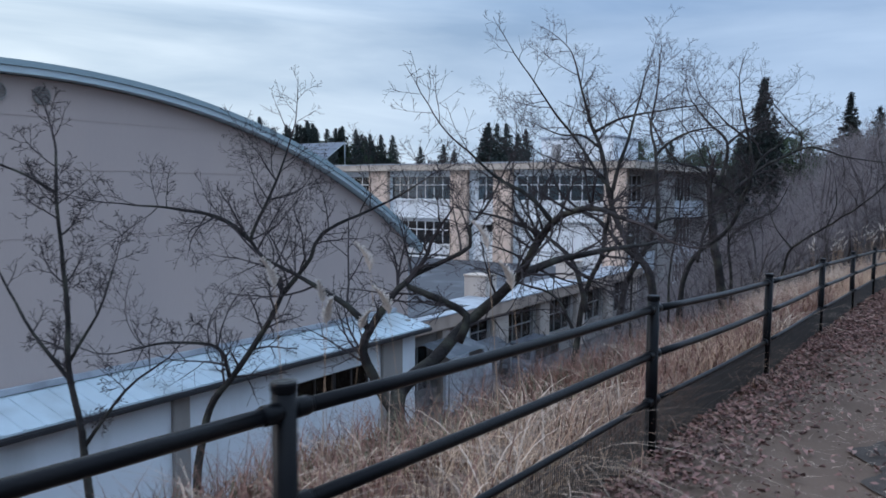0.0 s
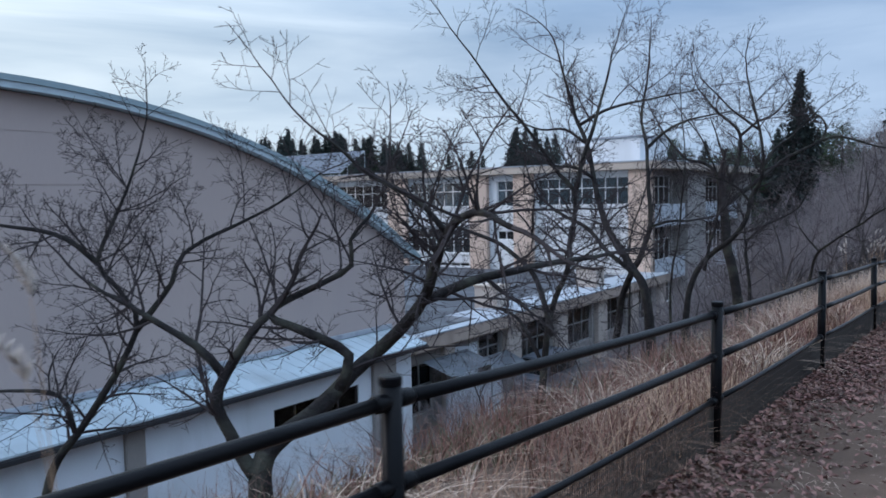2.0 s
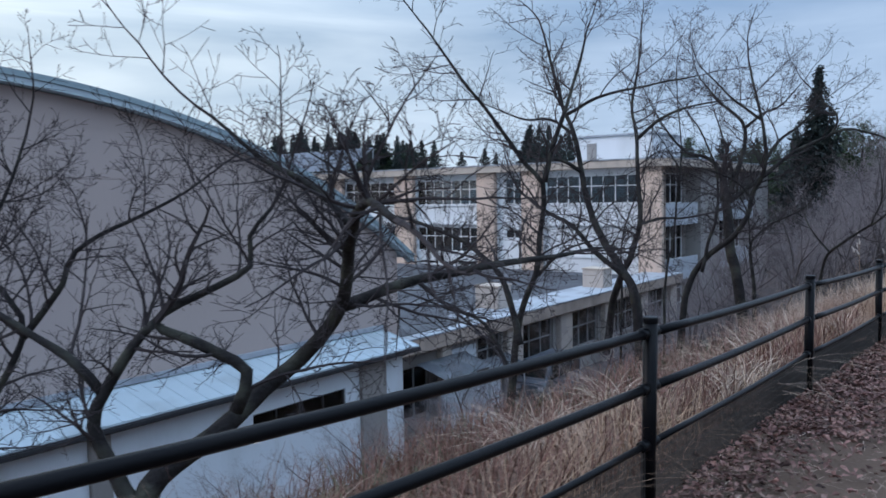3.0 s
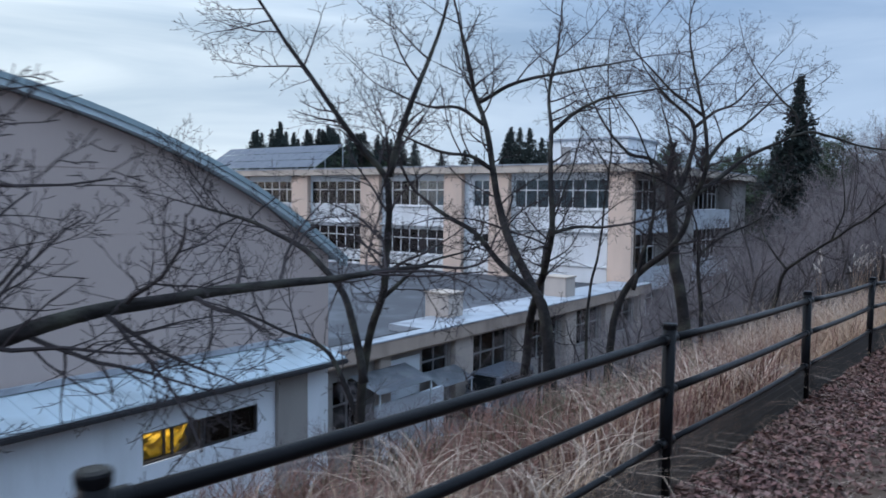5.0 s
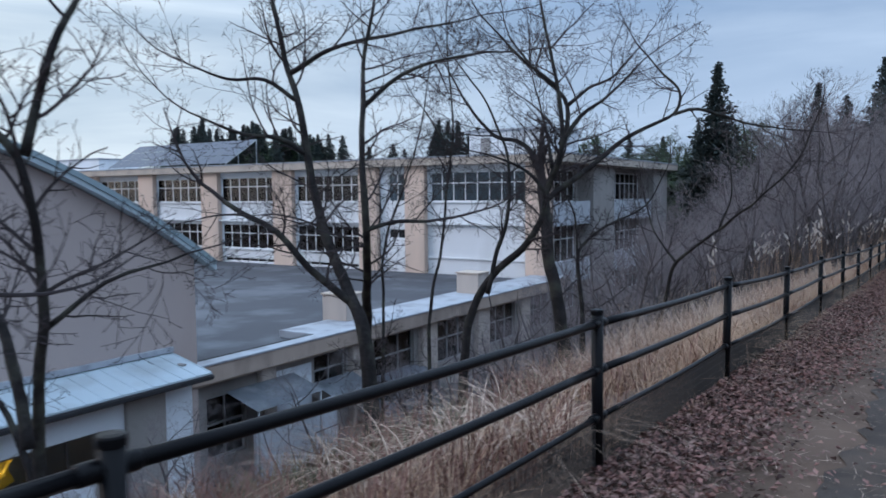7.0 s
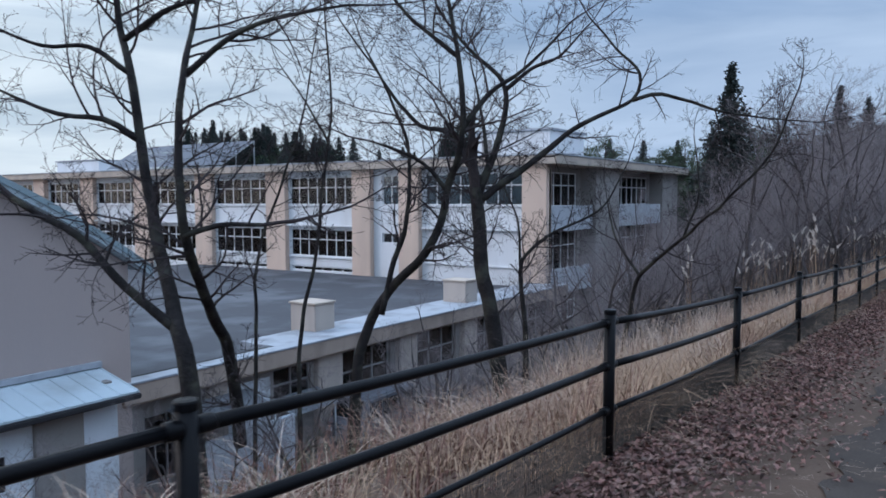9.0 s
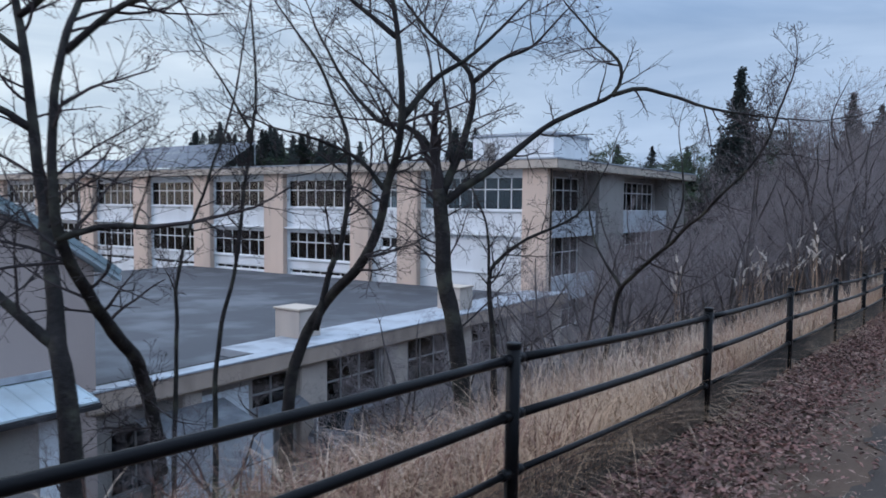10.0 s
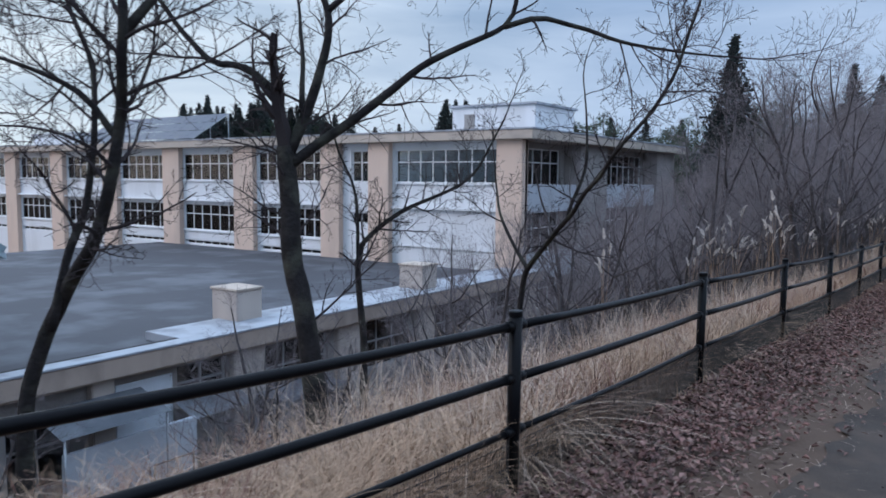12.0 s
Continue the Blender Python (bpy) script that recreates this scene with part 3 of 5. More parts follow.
for y0, y1 in ((SY + 0.3, 59.2), (63.6, 73.3)):
    for z0, z1 in ((-0.45, 1.1), (-4.3, -2.75)):
        under(box_part("parapet", (SX - 0.16, SX - 0.02, y0, y1, z0, z1), M_SHADE, school, "pale blue-grey veranda parapet", bevel=0.02), school)
        under(box_part("veranda_slab", (EAST + 0.004, SX - 0.17, y0, y1, z0, z0 + 0.18), M_CONC, school), school)
under(box_part("north_wall", (-98, SX - 0.25, 77.25, 77.5, YARD, STOP), M_WHITE, school), school)
# added inner surfaces, coloured dark so the rooms look unlit
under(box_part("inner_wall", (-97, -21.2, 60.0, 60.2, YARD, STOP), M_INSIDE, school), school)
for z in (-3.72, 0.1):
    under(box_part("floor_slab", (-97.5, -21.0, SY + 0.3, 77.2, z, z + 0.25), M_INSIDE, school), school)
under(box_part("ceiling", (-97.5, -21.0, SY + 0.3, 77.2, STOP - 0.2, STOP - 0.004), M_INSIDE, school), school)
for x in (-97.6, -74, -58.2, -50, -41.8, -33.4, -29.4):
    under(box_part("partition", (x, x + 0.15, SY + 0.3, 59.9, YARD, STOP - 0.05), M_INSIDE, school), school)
under(box_part("roof", (-98.6, -18.85, SY - 0.85, 78.2, STOP, STOP + 0.5), M_FASCIA, school, "flat roof with a deep stained beige edge", bevel=0.03), school)
under(box_part("roof_coping", (-98.65, -18.8, SY - 0.9, 78.25, STOP + 0.5, STOP + 0.6), M_COPING, school, bevel=0.02), school)
piers = [(-21.3, SX + 0.02), (-30.5, -28.85), (-34.55, -32.9)] + [(-43.05 - 8.25 * k, -41.0 - 8.25 * k) for k in range(7)]
for a, b2 in piers:
    under(box_part("pillar", (a, b2, SY - 0.42, SY - 0.002, YARD, STOP - 0.004), M_PEACH, school, "peach painted pillar", bevel=0.03), school)
    under(box_part("downpipe", (a - 0.14, a - 0.04, SY - 0.14, SY - 0.03, YARD, STOP - 0.01), M_CONC, school, bevel=0.02), school)
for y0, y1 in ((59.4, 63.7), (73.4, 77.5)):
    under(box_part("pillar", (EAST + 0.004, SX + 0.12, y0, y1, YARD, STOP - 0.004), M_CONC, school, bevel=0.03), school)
for a, b2 in bays + [(-28.65, -21.4)]:
    under(box_part("sill", (a - 0.08, b2 + 0.08, SY - 0.12, SY - 0.002, up[0] - 0.1, up[0]), M_WHITE, school, bevel=0.01), school)
    under(box_part("sill", (a - 0.08, b2 + 0.08, SY - 0.12, SY - 0.002, dn[0] - 0.1, dn[0]), M_WHITE, school, bevel=0.01), school)
    under(box_part("ledge", (a - 0.1, b2 + 0.1, SY - 0.3, SY - 0.002, -0.42, -0.3), M_WHITE, school, bevel=0.01), school)

pent = thing("roof_penthouse", "plain pale rooftop stair block on the school roof", "penthouse", at=(-28.5, 66, STOP + 0.6))
box_part("body", (-3.5, 3.5, -2.3, 4, 0, 2.5), M_WHITE, pent, bevel=0.04)
box_part("roof", (-3.7, 3.7, -2.5, 4.2, 2.5, 2.68), M_COPING, pent, bevel=0.03)
box_part("door", (-2.4, -1.5, -2.34, -2.3, 0, 2.0), M_CONC, pent)
tank = thing("roof_block", "low pale rooftop plant block on the school roof", "roof block", at=(-78, 60, STOP + 0.6))
box_part("body", (-4, 4, -2, 3, 0, 1.5), M_WHITE, tank, bevel=0.04)
box_part("roof", (-4.15, 4.15, -2.15, 3.15, 1.5, 1.62), M_COPING, tank, bevel=0.03)

solar = thing("solar_array", "tilted grey solar panel array on a steel frame on the roof", "solar panels", at=(-60, 57, STOP + 0.6))
slope_a, slope_b = Vector((0, -1.7, 0.35)), Vector((0, 2.0, 2.65))
way = (slope_b - slope_a)
for i in range(14):
    for j in range(3):
        a = slope_a + way * (j / 3)
        b2 = slope_a + way * ((j + 1) / 3 - 0.015)
        x0 = -8.4 + i * 1.2
        bm = bmesh.new()
        vs = [bm.verts.new(c) for c in ((x0, a.y, a.z), (x0 + 1.17, a.y, a.z), (x0 + 1.17, b2.y, b2.z), (x0, b2.y, b2.z))]
        bm.faces.new(vs)
        bmesh.ops.solidify(bm, geom=bm.faces[:], thickness=0.05)
        part("panel", bm, M_SOLAR, solar)
for i in range(8):
    x = -8.3 + i * 2.38
    for tube in ([(x, slope_a.y, 0), (x, slope_a.y, 0.33)], [(x, slope_b.y - 0.05, 0), (x, slope_b.y - 0.05, 2.58)], [(x, slope_a.y, 0.05), (x, slope_b.y, 0.05)], [(x, slope_a.y, 0.3), (x, slope_b.y, 2.58)]):
        part_of("strut", join_tubes("strut", [(tube, [0.05, 0.05], 6)]), M_STEEL, solar)

# ---- foot of the wing: porch, rack, van ----
porch = thing("porch", "small porch with a grey-blue sloping canopy and low white wall", "porch", at=(LX, 27.5, YARD))
ploc = Vector(porch.location)
for y0, y1, z, out in ((25.5, 28.5, -4.45, 1.7), (29.5, 31.7, -5.05, 1.3)):
    bm = bmesh.new()
    vs = [bm.verts.new(c) for c in ((LX + 0.3, y0, z), (LX + out, y0, z - 0.42), (LX + out, y1, z - 0.42), (LX + 0.3, y1, z))]
    bm.faces.new(vs)
    bmesh.ops.solidify(bm, geom=bm.faces[:], thickness=0.08)
    under(part("canopy", bm, M_CANOPY, porch, "weathered grey-blue canopy"), porch)
    for y in (y0 + 0.1, y1 - 0.1):
        under(part_of("post", join_tubes("post", [([(LX + out - 0.08, y, YARD), (LX + out - 0.08, y, z - 0.45)], [0.035, 0.035], 8)]), M_STEEL, porch), porch)
under(box_part("low_wall", (LX + 1.25, LX + 1.4, 25.7, 29.5, YARD, -5.35), M_SHADE, porch, "low white wall", bevel=0.02), porch)
under(box_part("white_panel", (LX + 0.004, LX + 0.06, 27.9, 29.7, YARD, -4.35), M_WHITE2, porch, "white wall panel", bevel=0.01), porch)
rack = thing("bicycle_rack", "grey steel bicycle rack with upright bars", "bicycle rack", at=(-17.0, 28.4, YARD + 0.02))
part_of("top_bar", join_tubes("top_bar", [([(0, -0.6, 0), (0, -0.6, 1.15), (0, 0.6, 1.15), (0, 0.6, 0)], [0.03] * 4, 8)]), M_DARKMETAL, rack)
for k in range(5):
    y = -0.4 + 0.2 * k
    part_of("bar", join_tubes("bar", [([(0, y, 0.0), (0, y, 1.13)], [0.018, 0.018], 6)]), M_STEEL, rack)
part_of("foot_bar", join_tubes("foot_bar", [([(0, -0.6, 0.06), (0, 0.6, 0.06)], [0.02, 0.02], 6)]), M_STEEL, rack)

van = thing("van", "small dark grey parked van beside the low wing", "van", at=(-17.5, 33.4, YARD + 0.02))
bm = bmesh.new()
side_line = [(-1.7, 0.3), (-1.7, 0.95), (-1.45, 1.15), (-1.1, 1.85), (1.55, 1.9), (1.68, 1.75), (1.7, 0.3)]
for x in (-0.73, 0.73):
    for y, z in side_line:
        bm.verts.new((x, y, z))
bm.verts.ensure_lookup_table()
k7 = len(side_line)
bm.faces.new([bm.verts[k] for k in range(k7)])
bm.faces.new([bm.verts[k7 + k] for k in range(k7)][::-1])
for k in range(k7):
    j = (k + 1) % k7
    bm.faces.new([bm.verts[q] for q in (k, k7 + k, k7 + j, j)])
bmesh.ops.recalc_face_normals(bm, faces=bm.faces[:])
bmesh.ops.bevel(bm, geom=bm.edges[:], offset=0.06, segments=3, affect="EDGES")
part("body", bm, M_VAN, van)
for x in (-0.735, 0.735):
    for y0, y1 in ((-1.0, -0.35), (-0.27, 0.6), (0.68, 1.5)):
        box_part("side_window", (x - 0.012, x + 0.012, y0, y1, 1.12, 1.7), M_DARKGLASS, van, bevel=0.005)
    box_part("mirror", (x + math.copysign(0.02, x), x + math.copysign(0.16, x), -1.22, -1.1, 1.15, 1.32), M_DARKMETAL, van, bevel=0.03)
bm = bmesh.new()
vs = [bm.verts.new(c) for c in ((-0.62, -1.44, 1.2), (0.62, -1.44, 1.2), (0.58, -1.14, 1.8), (-0.58, -1.14, 1.8))]
bm.faces.new(vs)
bmesh.ops.solidify(bm, geom=bm.faces[:], thickness=0.02)
part("windscreen", bm, M_DARKGLASS, van)
box_part("rear_window", (-0.6, 0.6, 1.69, 1.71, 1.15, 1.68), M_DARKGLASS, van)
for x in (-0.56, 0.56):
    box_part("headlight", (x - 0.13, x + 0.13, -1.73, -1.68, 0.7, 0.88), M_COPING, van, bevel=0.01)
    box_part("tail_light", (x - 0.08, x + 0.08, 1.69, 1.73, 0.75, 1.05), M_REDLAMP, van, bevel=0.01)
box_part("bumper", (-0.74, 0.74, -1.78, -1.69, 0.3, 0.5), M_DARKMETAL, van, bevel=0.03)
for x in (-0.68, 0.68):
    for y in (-1.15, 1.15):
        m = Matrix.Translation((x, y, 0.28)) @ Matrix.Rotation(radians(90), 4, "Y")
        bm = bmesh.new()
        bmesh.ops.create_cone(bm, cap_ends=True, segments=20, radius1=0.28, radius2=0.28, depth=0.18, matrix=m)
        bmesh.ops.bevel(bm, geom=[e for e in bm.edges if len(e.link_faces) == 2 and e.calc_face_angle() > 1], offset=0.03, segments=2, affect="EDGES")
        wheel = part("wheel", bm, M_RUBBER, van)
        bm = bmesh.new()
        bmesh.ops.create_cone(bm, cap_ends=True, segments=16, radius1=0.17, radius2=0.15, depth=0.2, matrix=m)
        part("rim", bm, M_STEEL, wheel)


# ---- fence ----
fence = thing("fence", "black painted steel pipe fence with wire mesh below", "fence", at=(fence_x(16.7), 16.7, edge_z(16.7)))
floc = Vector(fence.location)


def lathe(name, profile, sides=14, smooth=True):
    verts, faces = [], []
    for r, z in profile:
        verts += [(r * math.cos(2 * math.pi * k / sides), r * math.sin(2 * math.pi * k / sides), z) for k in range(sides)]
    for i in range(len(profile) - 1):
        for k in range(sides):
            k2 = (k + 1) % sides
            faces.append((i * sides + k, i * sides + k2, (i + 1) * sides + k2, (i + 1) * sides + k))
    faces.append(tuple(range(sides - 1, -1, -1)))
    faces.append(tuple((len(profile) - 1) * sides + k for k in range(sides)))
    return mesh_from(name, verts, faces, smooth)


POST_MESH = lathe("post", [(0.035, -0.12), (0.035, POST_HIGH - 0.03)])
CAP_MESH = lathe("cap", [(0.036, 0), (0.0375, 0.003), (0.0375, 0.022), (0.0345, 0.028), (0.02, 0.031)], 20, False)
COLLAR_MESH = lathe("collar", [(0.026, -0.03), (0.0285, -0.024), (0.0285, 0.024), (0.026, 0.03)], 10)
RAILS = ((0.868, 0.0228, "rail"), (0.6, 0.0228, "rail"), (0.325, 0.0168, "rail"))
spots = [Vector((fence_x(y), y, edge_z(y))) for y in POST_Y]
for i, p in enumerate(spots):
    post = part_of("post", POST_MESH, M_FENCE, fence)
    post.location = p - floc
    post.rotation_euler = (radians(random.uniform(-0.5, 0.5)), radians(random.uniform(-0.6, 0.6)), random.uniform(0, 6))
    cap = part_of("cap", CAP_MESH, M_FENCE, post)
    cap.location = (0, 0, POST_HIGH - 0.031)
    if i + 1 == len(spots):
        continue
    q = spots[i + 1]
    for h, r, nm in RAILS:
        a, b2 = p + Vector((0.0, 0, h)), q + Vector((0.0, 0, h))
        sag = [a + (b2 - a) * (k / 6) - Vector((0, 0, 0.012 * math.sin(math.pi * k / 6))) - floc for k in range(7)]
        rail = part_of(nm, join_tubes(nm, [(sag, [r] * 7, 10)]), M_FENCE, fence)
        for end, d in ((a, 0.055), (b2, -0.055)):
            c = part_of("collar", COLLAR_MESH, M_FENCE, rail)
            w = (b2 - a).normalized()
            c.matrix_local = Matrix.Translation(end + w * d - floc) @ w.to_track_quat("Z", "Y").to_matrix().to_4x4()
    # wire mesh under the lowest rail
    verts, faces = [], []

    def wire(a, b2, r):
        s = (b2 - a).normalized().orthogonal().normalized() * r
        t2 = (b2 - a).normalized().cross(s).normalized() * r
        o = len(verts)
        for e in (a, b2):
            verts.extend([tuple(e + s), tuple(e - s * 0.5 + t2 * 0.87), tuple(e - s * 0.5 - t2 * 0.87)])
        for k in range(3):
            faces.append((o + k, o + (k + 1) % 3, o + 3 + (k + 1) % 3, o + 3 + k))

    n = 140
    for k in range(1, n):
        g = p + (q - p) * (k / n) - floc
        wire(g + Vector((0, 0, -0.03)), g + Vector((0, 0, 0.315)), 0.0032)
    for z in (0.02, 0.08, 0.14, 0.2, 0.26):
        wire(p + Vector((0, 0, z)) - floc, q + Vector((0, 0, z)) - floc, 0.0021)
    part_of("wire_mesh", mesh_from("wire_mesh", verts, faces), M_WIRE, fence, "fine dull wire mesh infill")


# ---- bare trees ----
def smooth_path(ctrl, step=0.12, wander=0.02, seed=0):
    """A wavering curve through control points."""
    c = [Vector(p) for p in ctrl]
    c = [c[0] * 2 - c[1]] + c + [c[-1] * 2 - c[-2]]
    out = []
    for i in range(1, len(c) - 2):
        n = max(2, int((c[i + 1] - c[i]).length / step))
        for k in range(n):
            t = k / n
            p = 0.5 * ((2 * c[i]) + (c[i + 1] - c[i - 1]) * t + (2 * c[i - 1] - 5 * c[i] + 4 * c[i + 1] - c[i + 2]) * t * t + (3 * c[i] - c[i - 1] - 3 * c[i + 1] + c[i + 2]) * t ** 3)
            out.append(p + noise.noise_vector(p * 2.3 + Vector((seed, 0, 0))) * wander)
    out.append(c[-2])
    return out


def spray(rng, at, way, length, r, level, tubes, lift=0.02, kids=(7, 5, 2)):
    """A gently bowed branch with side shoots set alternately round it, down to the last fine spurs."""
    n = (8, 6, 4, 2)[level]
    p, d = Vector(at), Vector(way).normalized()
    bow = Vector((rng.uniform(-1, 1), rng.uniform(-1, 1), rng.uniform(-0.5, 0.8))) * 0.09
    pts, rad = [p.copy()], [r]
    for k in range(n):
        kink = Vector((rng.uniform(-1, 1), rng.uniform(-1, 1), rng.uniform(-1, 1))) * 0.17
        d = (d + bow + kink + Vector((0, 0, lift))).normalized()
        p = p + d * (length / n)
        pts.append(p.copy())
        rad.append(max(r * (1 - 0.75 * (k + 1) / n), 0.0022))
    tubes.append((pts, rad, (5, 4, 3, 3)[level]))
    if level >= 3:
        return
    many = kids[level] + rng.randint(-1, 1)
    turn = rng.uniform(0, 6.28)
    for j in range(many):
        f = 0.16 + 0.8 * (j + rng.uniform(0.1, 0.9)) / many
        i = min(int(f * n), n - 1)
        q = pts[i].lerp(pts[i + 1], f * n - i)
        seg = (pts[i + 1] - pts[i]).normalized()
        off = seg.orthogonal().normalized()
        turn += 2.4 + rng.uniform(-0.6, 0.6)
        off.rotate(Matrix.Rotation(turn, 3, seg))
        long = length * (0.62 - 0.34 * f) * rng.uniform(0.6, 1.25)
        spray(rng, q, seg * rng.uniform(0.55, 0.95) + off * rng.uniform(0.75, 1.1), long, max(rad[i] * 0.6, 0.0024), level + 1, tubes, lift, kids)


def bare_tree(name, label, limbs, seed, density=3.6, reach=0.95, group=""):
    """limbs: (control points, radius at the foot, radius at the tip); the first one is the trunk."""
    rng = random.Random(seed)
    foot = Vector(limbs[0][0][0])
    foot.z = ground_z(foot.x, foot.y) - 0.15
    tree = thing(name, label, "tree", group, at=foot)
    first = [tuple(foot)] + [p for p in limbs[0][0] if p[2] > foot.z + 0.3]
    twigs = []
    for k, (ctrl, r0, r1) in enumerate(limbs):
        path = [p - foot for p in smooth_path(first if k == 0 else ctrl, 0.12, 0.02, seed + k)]
        n = len(path)
        rad = [r0 + (r1 - r0) * (i / (n - 1)) ** 0.9 for i in range(n)]
        if k == 0:
            rad = [r * (1 + 0.35 * math.exp(-i / 2.5)) for i, r in enumerate(rad)]
        rad = [r * (1 + 0.08 * noise.noise(path[i] * 6)) for i, r in enumerate(rad)]
        part_of("trunk" if k == 0 else "limb", join_tubes("limb", [(path, rad, 10 if r0 > 0.05 else 7)]), M_BARK, tree)
        length = sum((path[i + 1] - path[i]).length for i in range(n - 1))
        for _ in range(int(length * density)):
            f = 1 - (rng.random() ** 1.35) * 0.92 if k else 1 - rng.random() * 0.55
            i = min(int(f * (n - 1)), n - 2)
            seg = (path[i + 1] - path[i]).normalized()
            off = seg.orthogonal().normalized()
            off.rotate(Matrix.Rotation(rng.uniform(0, 2 * math.pi), 3, seg))
            off.z += 0.12
            size = reach * rng.uniform(0.35, 1.0)
            spray(rng, path[i], seg * 0.55 + off, size, max(min(rad[i] * 0.5, 0.017), 0.0055), 1 if size < 0.55 * reach else 0, twigs)
        spray(rng, path[-1], path[-1] - path[-2], reach * 0.9, r1, 0, twigs)
    t = part_of("crown", join_tubes("crown", twigs, False), M_TWIG, tree, "tangle of fine bare twigs")
    t["kind"] = "stuff"
    return tree


CHERRY = "bare dark-barked cherry tree leaning out over the bank"
bare_tree("cherry_tree", "gnarled bare cherry tree with a sawn-off limb stub", [
    ([(-6.15, 7.3, -1.2), (-6.2, 7.4, -0.5), (-6.05, 7.9, -0.18), (-5.98, 8.36, 0.1), (-5.8, 8.66, 0.36), (-5.28, 8.62, 0.85), (-4.91, 8.35, 1.26), (-4.45, 7.96, 1.58), (-3.88, 7.5, 1.72), (-3.4, 7.2, 1.62)], 0.105, 0.02),
    ([(-5.64, 7.81, 0.12), (-5.57, 7.88, 0.42), (-5.87, 7.68, 0.62), (-6.16, 7.49, 0.81), (-5.79, 7.78, 1.08), (-5.57, 7.95, 1.24), (-5.58, 7.96, 1.46), (-5.45, 8.07, 1.67)], 0.055, 0.015),
    ([(-6.2, 7.32, -0.7), (-6.38, 7.24, -0.39), (-6.54, 7.15, 0.0), (-6.48, 7.22, 0.27), (-6.31, 7.36, 0.6), (-6.16, 7.49, 0.81)], 0.075, 0.035),
    ([(-6.51, 7.2, 0.27), (-6.71, 7.07, 0.52), (-7.03, 6.86, 0.77), (-7.6, 6.6, 1.1)], 0.045, 0.014),
    ([(-5.28, 8.62, 0.85), (-5.0, 9.1, 1.0), (-4.55, 9.85, 1.13), (-4.3, 10.6, 1.17), (-4.2, 11.3, 1.2)], 0.055, 0.014),
    ([(-4.55, 8.05, 1.52), (-4.75, 7.9, 1.8), (-5.1, 7.7, 2.05), (-5.4, 7.4, 2.4)], 0.03, 0.01),
], 11, 4.6, 1.2)
bare_tree("cherry_tree", "bare many-stemmed cherry tree on the steep bank", [
    ([(-8.79, 6.54, -1.9), (-8.67, 6.66, -0.93), (-8.39, 6.91, -0.39), (-7.98, 7.27, 0.53), (-8.15, 7.19, 0.96), (-8.33, 7.08, 1.24), (-8.17, 7.24, 1.76), (-8.0, 7.4, 2.35)], 0.07, 0.012),
    ([(-8.33, 7.08, 1.24), (-8.61, 6.9, 1.49), (-9.01, 6.62, 1.62), (-9.62, 6.2, 1.69)], 0.032, 0.01),
    ([(-7.98, 7.27, 0.53), (-7.7, 7.52, 1.01), (-7.6, 7.61, 1.32), (-7.01, 8.06, 1.68), (-6.6, 8.3, 1.95)], 0.035, 0.01),
    ([(-8.48, 6.83, -0.51), (-8.62, 6.76, -0.14), (-9.07, 6.44, -0.07), (-9.57, 6.08, -0.18)], 0.03, 0.01),
], 12, 5.0, 1.1)
bare_tree("cherry_tree", "slender bare young tree on the bank above the annexe", [
    ([(-6.5, 3.75, -1.3), (-6.58, 3.73, -0.21), (-6.7, 3.71, 0.46), (-6.77, 3.73, 1.13), (-6.87, 3.73, 1.85), (-6.88, 3.75, 2.2)], 0.038, 0.01),
    ([(-6.68, 3.71, 0.33), (-6.96, 3.56, 0.73), (-7.21, 3.44, 1.22)], 0.02, 0.008),
    ([(-6.87, 3.73, 1.85), (-7.06, 3.62, 1.99), (-7.4, 3.4, 2.12)], 0.014, 0.006),
    ([(-6.58, 3.73, -0.21), (-6.34, 3.93, 0.28), (-6.09, 4.12, 0.51)], 0.018, 0.007),
    ([(-6.71, 3.71, 0.51), (-6.55, 3.85, 0.87), (-6.46, 3.94, 1.23)], 0.014, 0.006),
], 13, 4.2, 0.5)
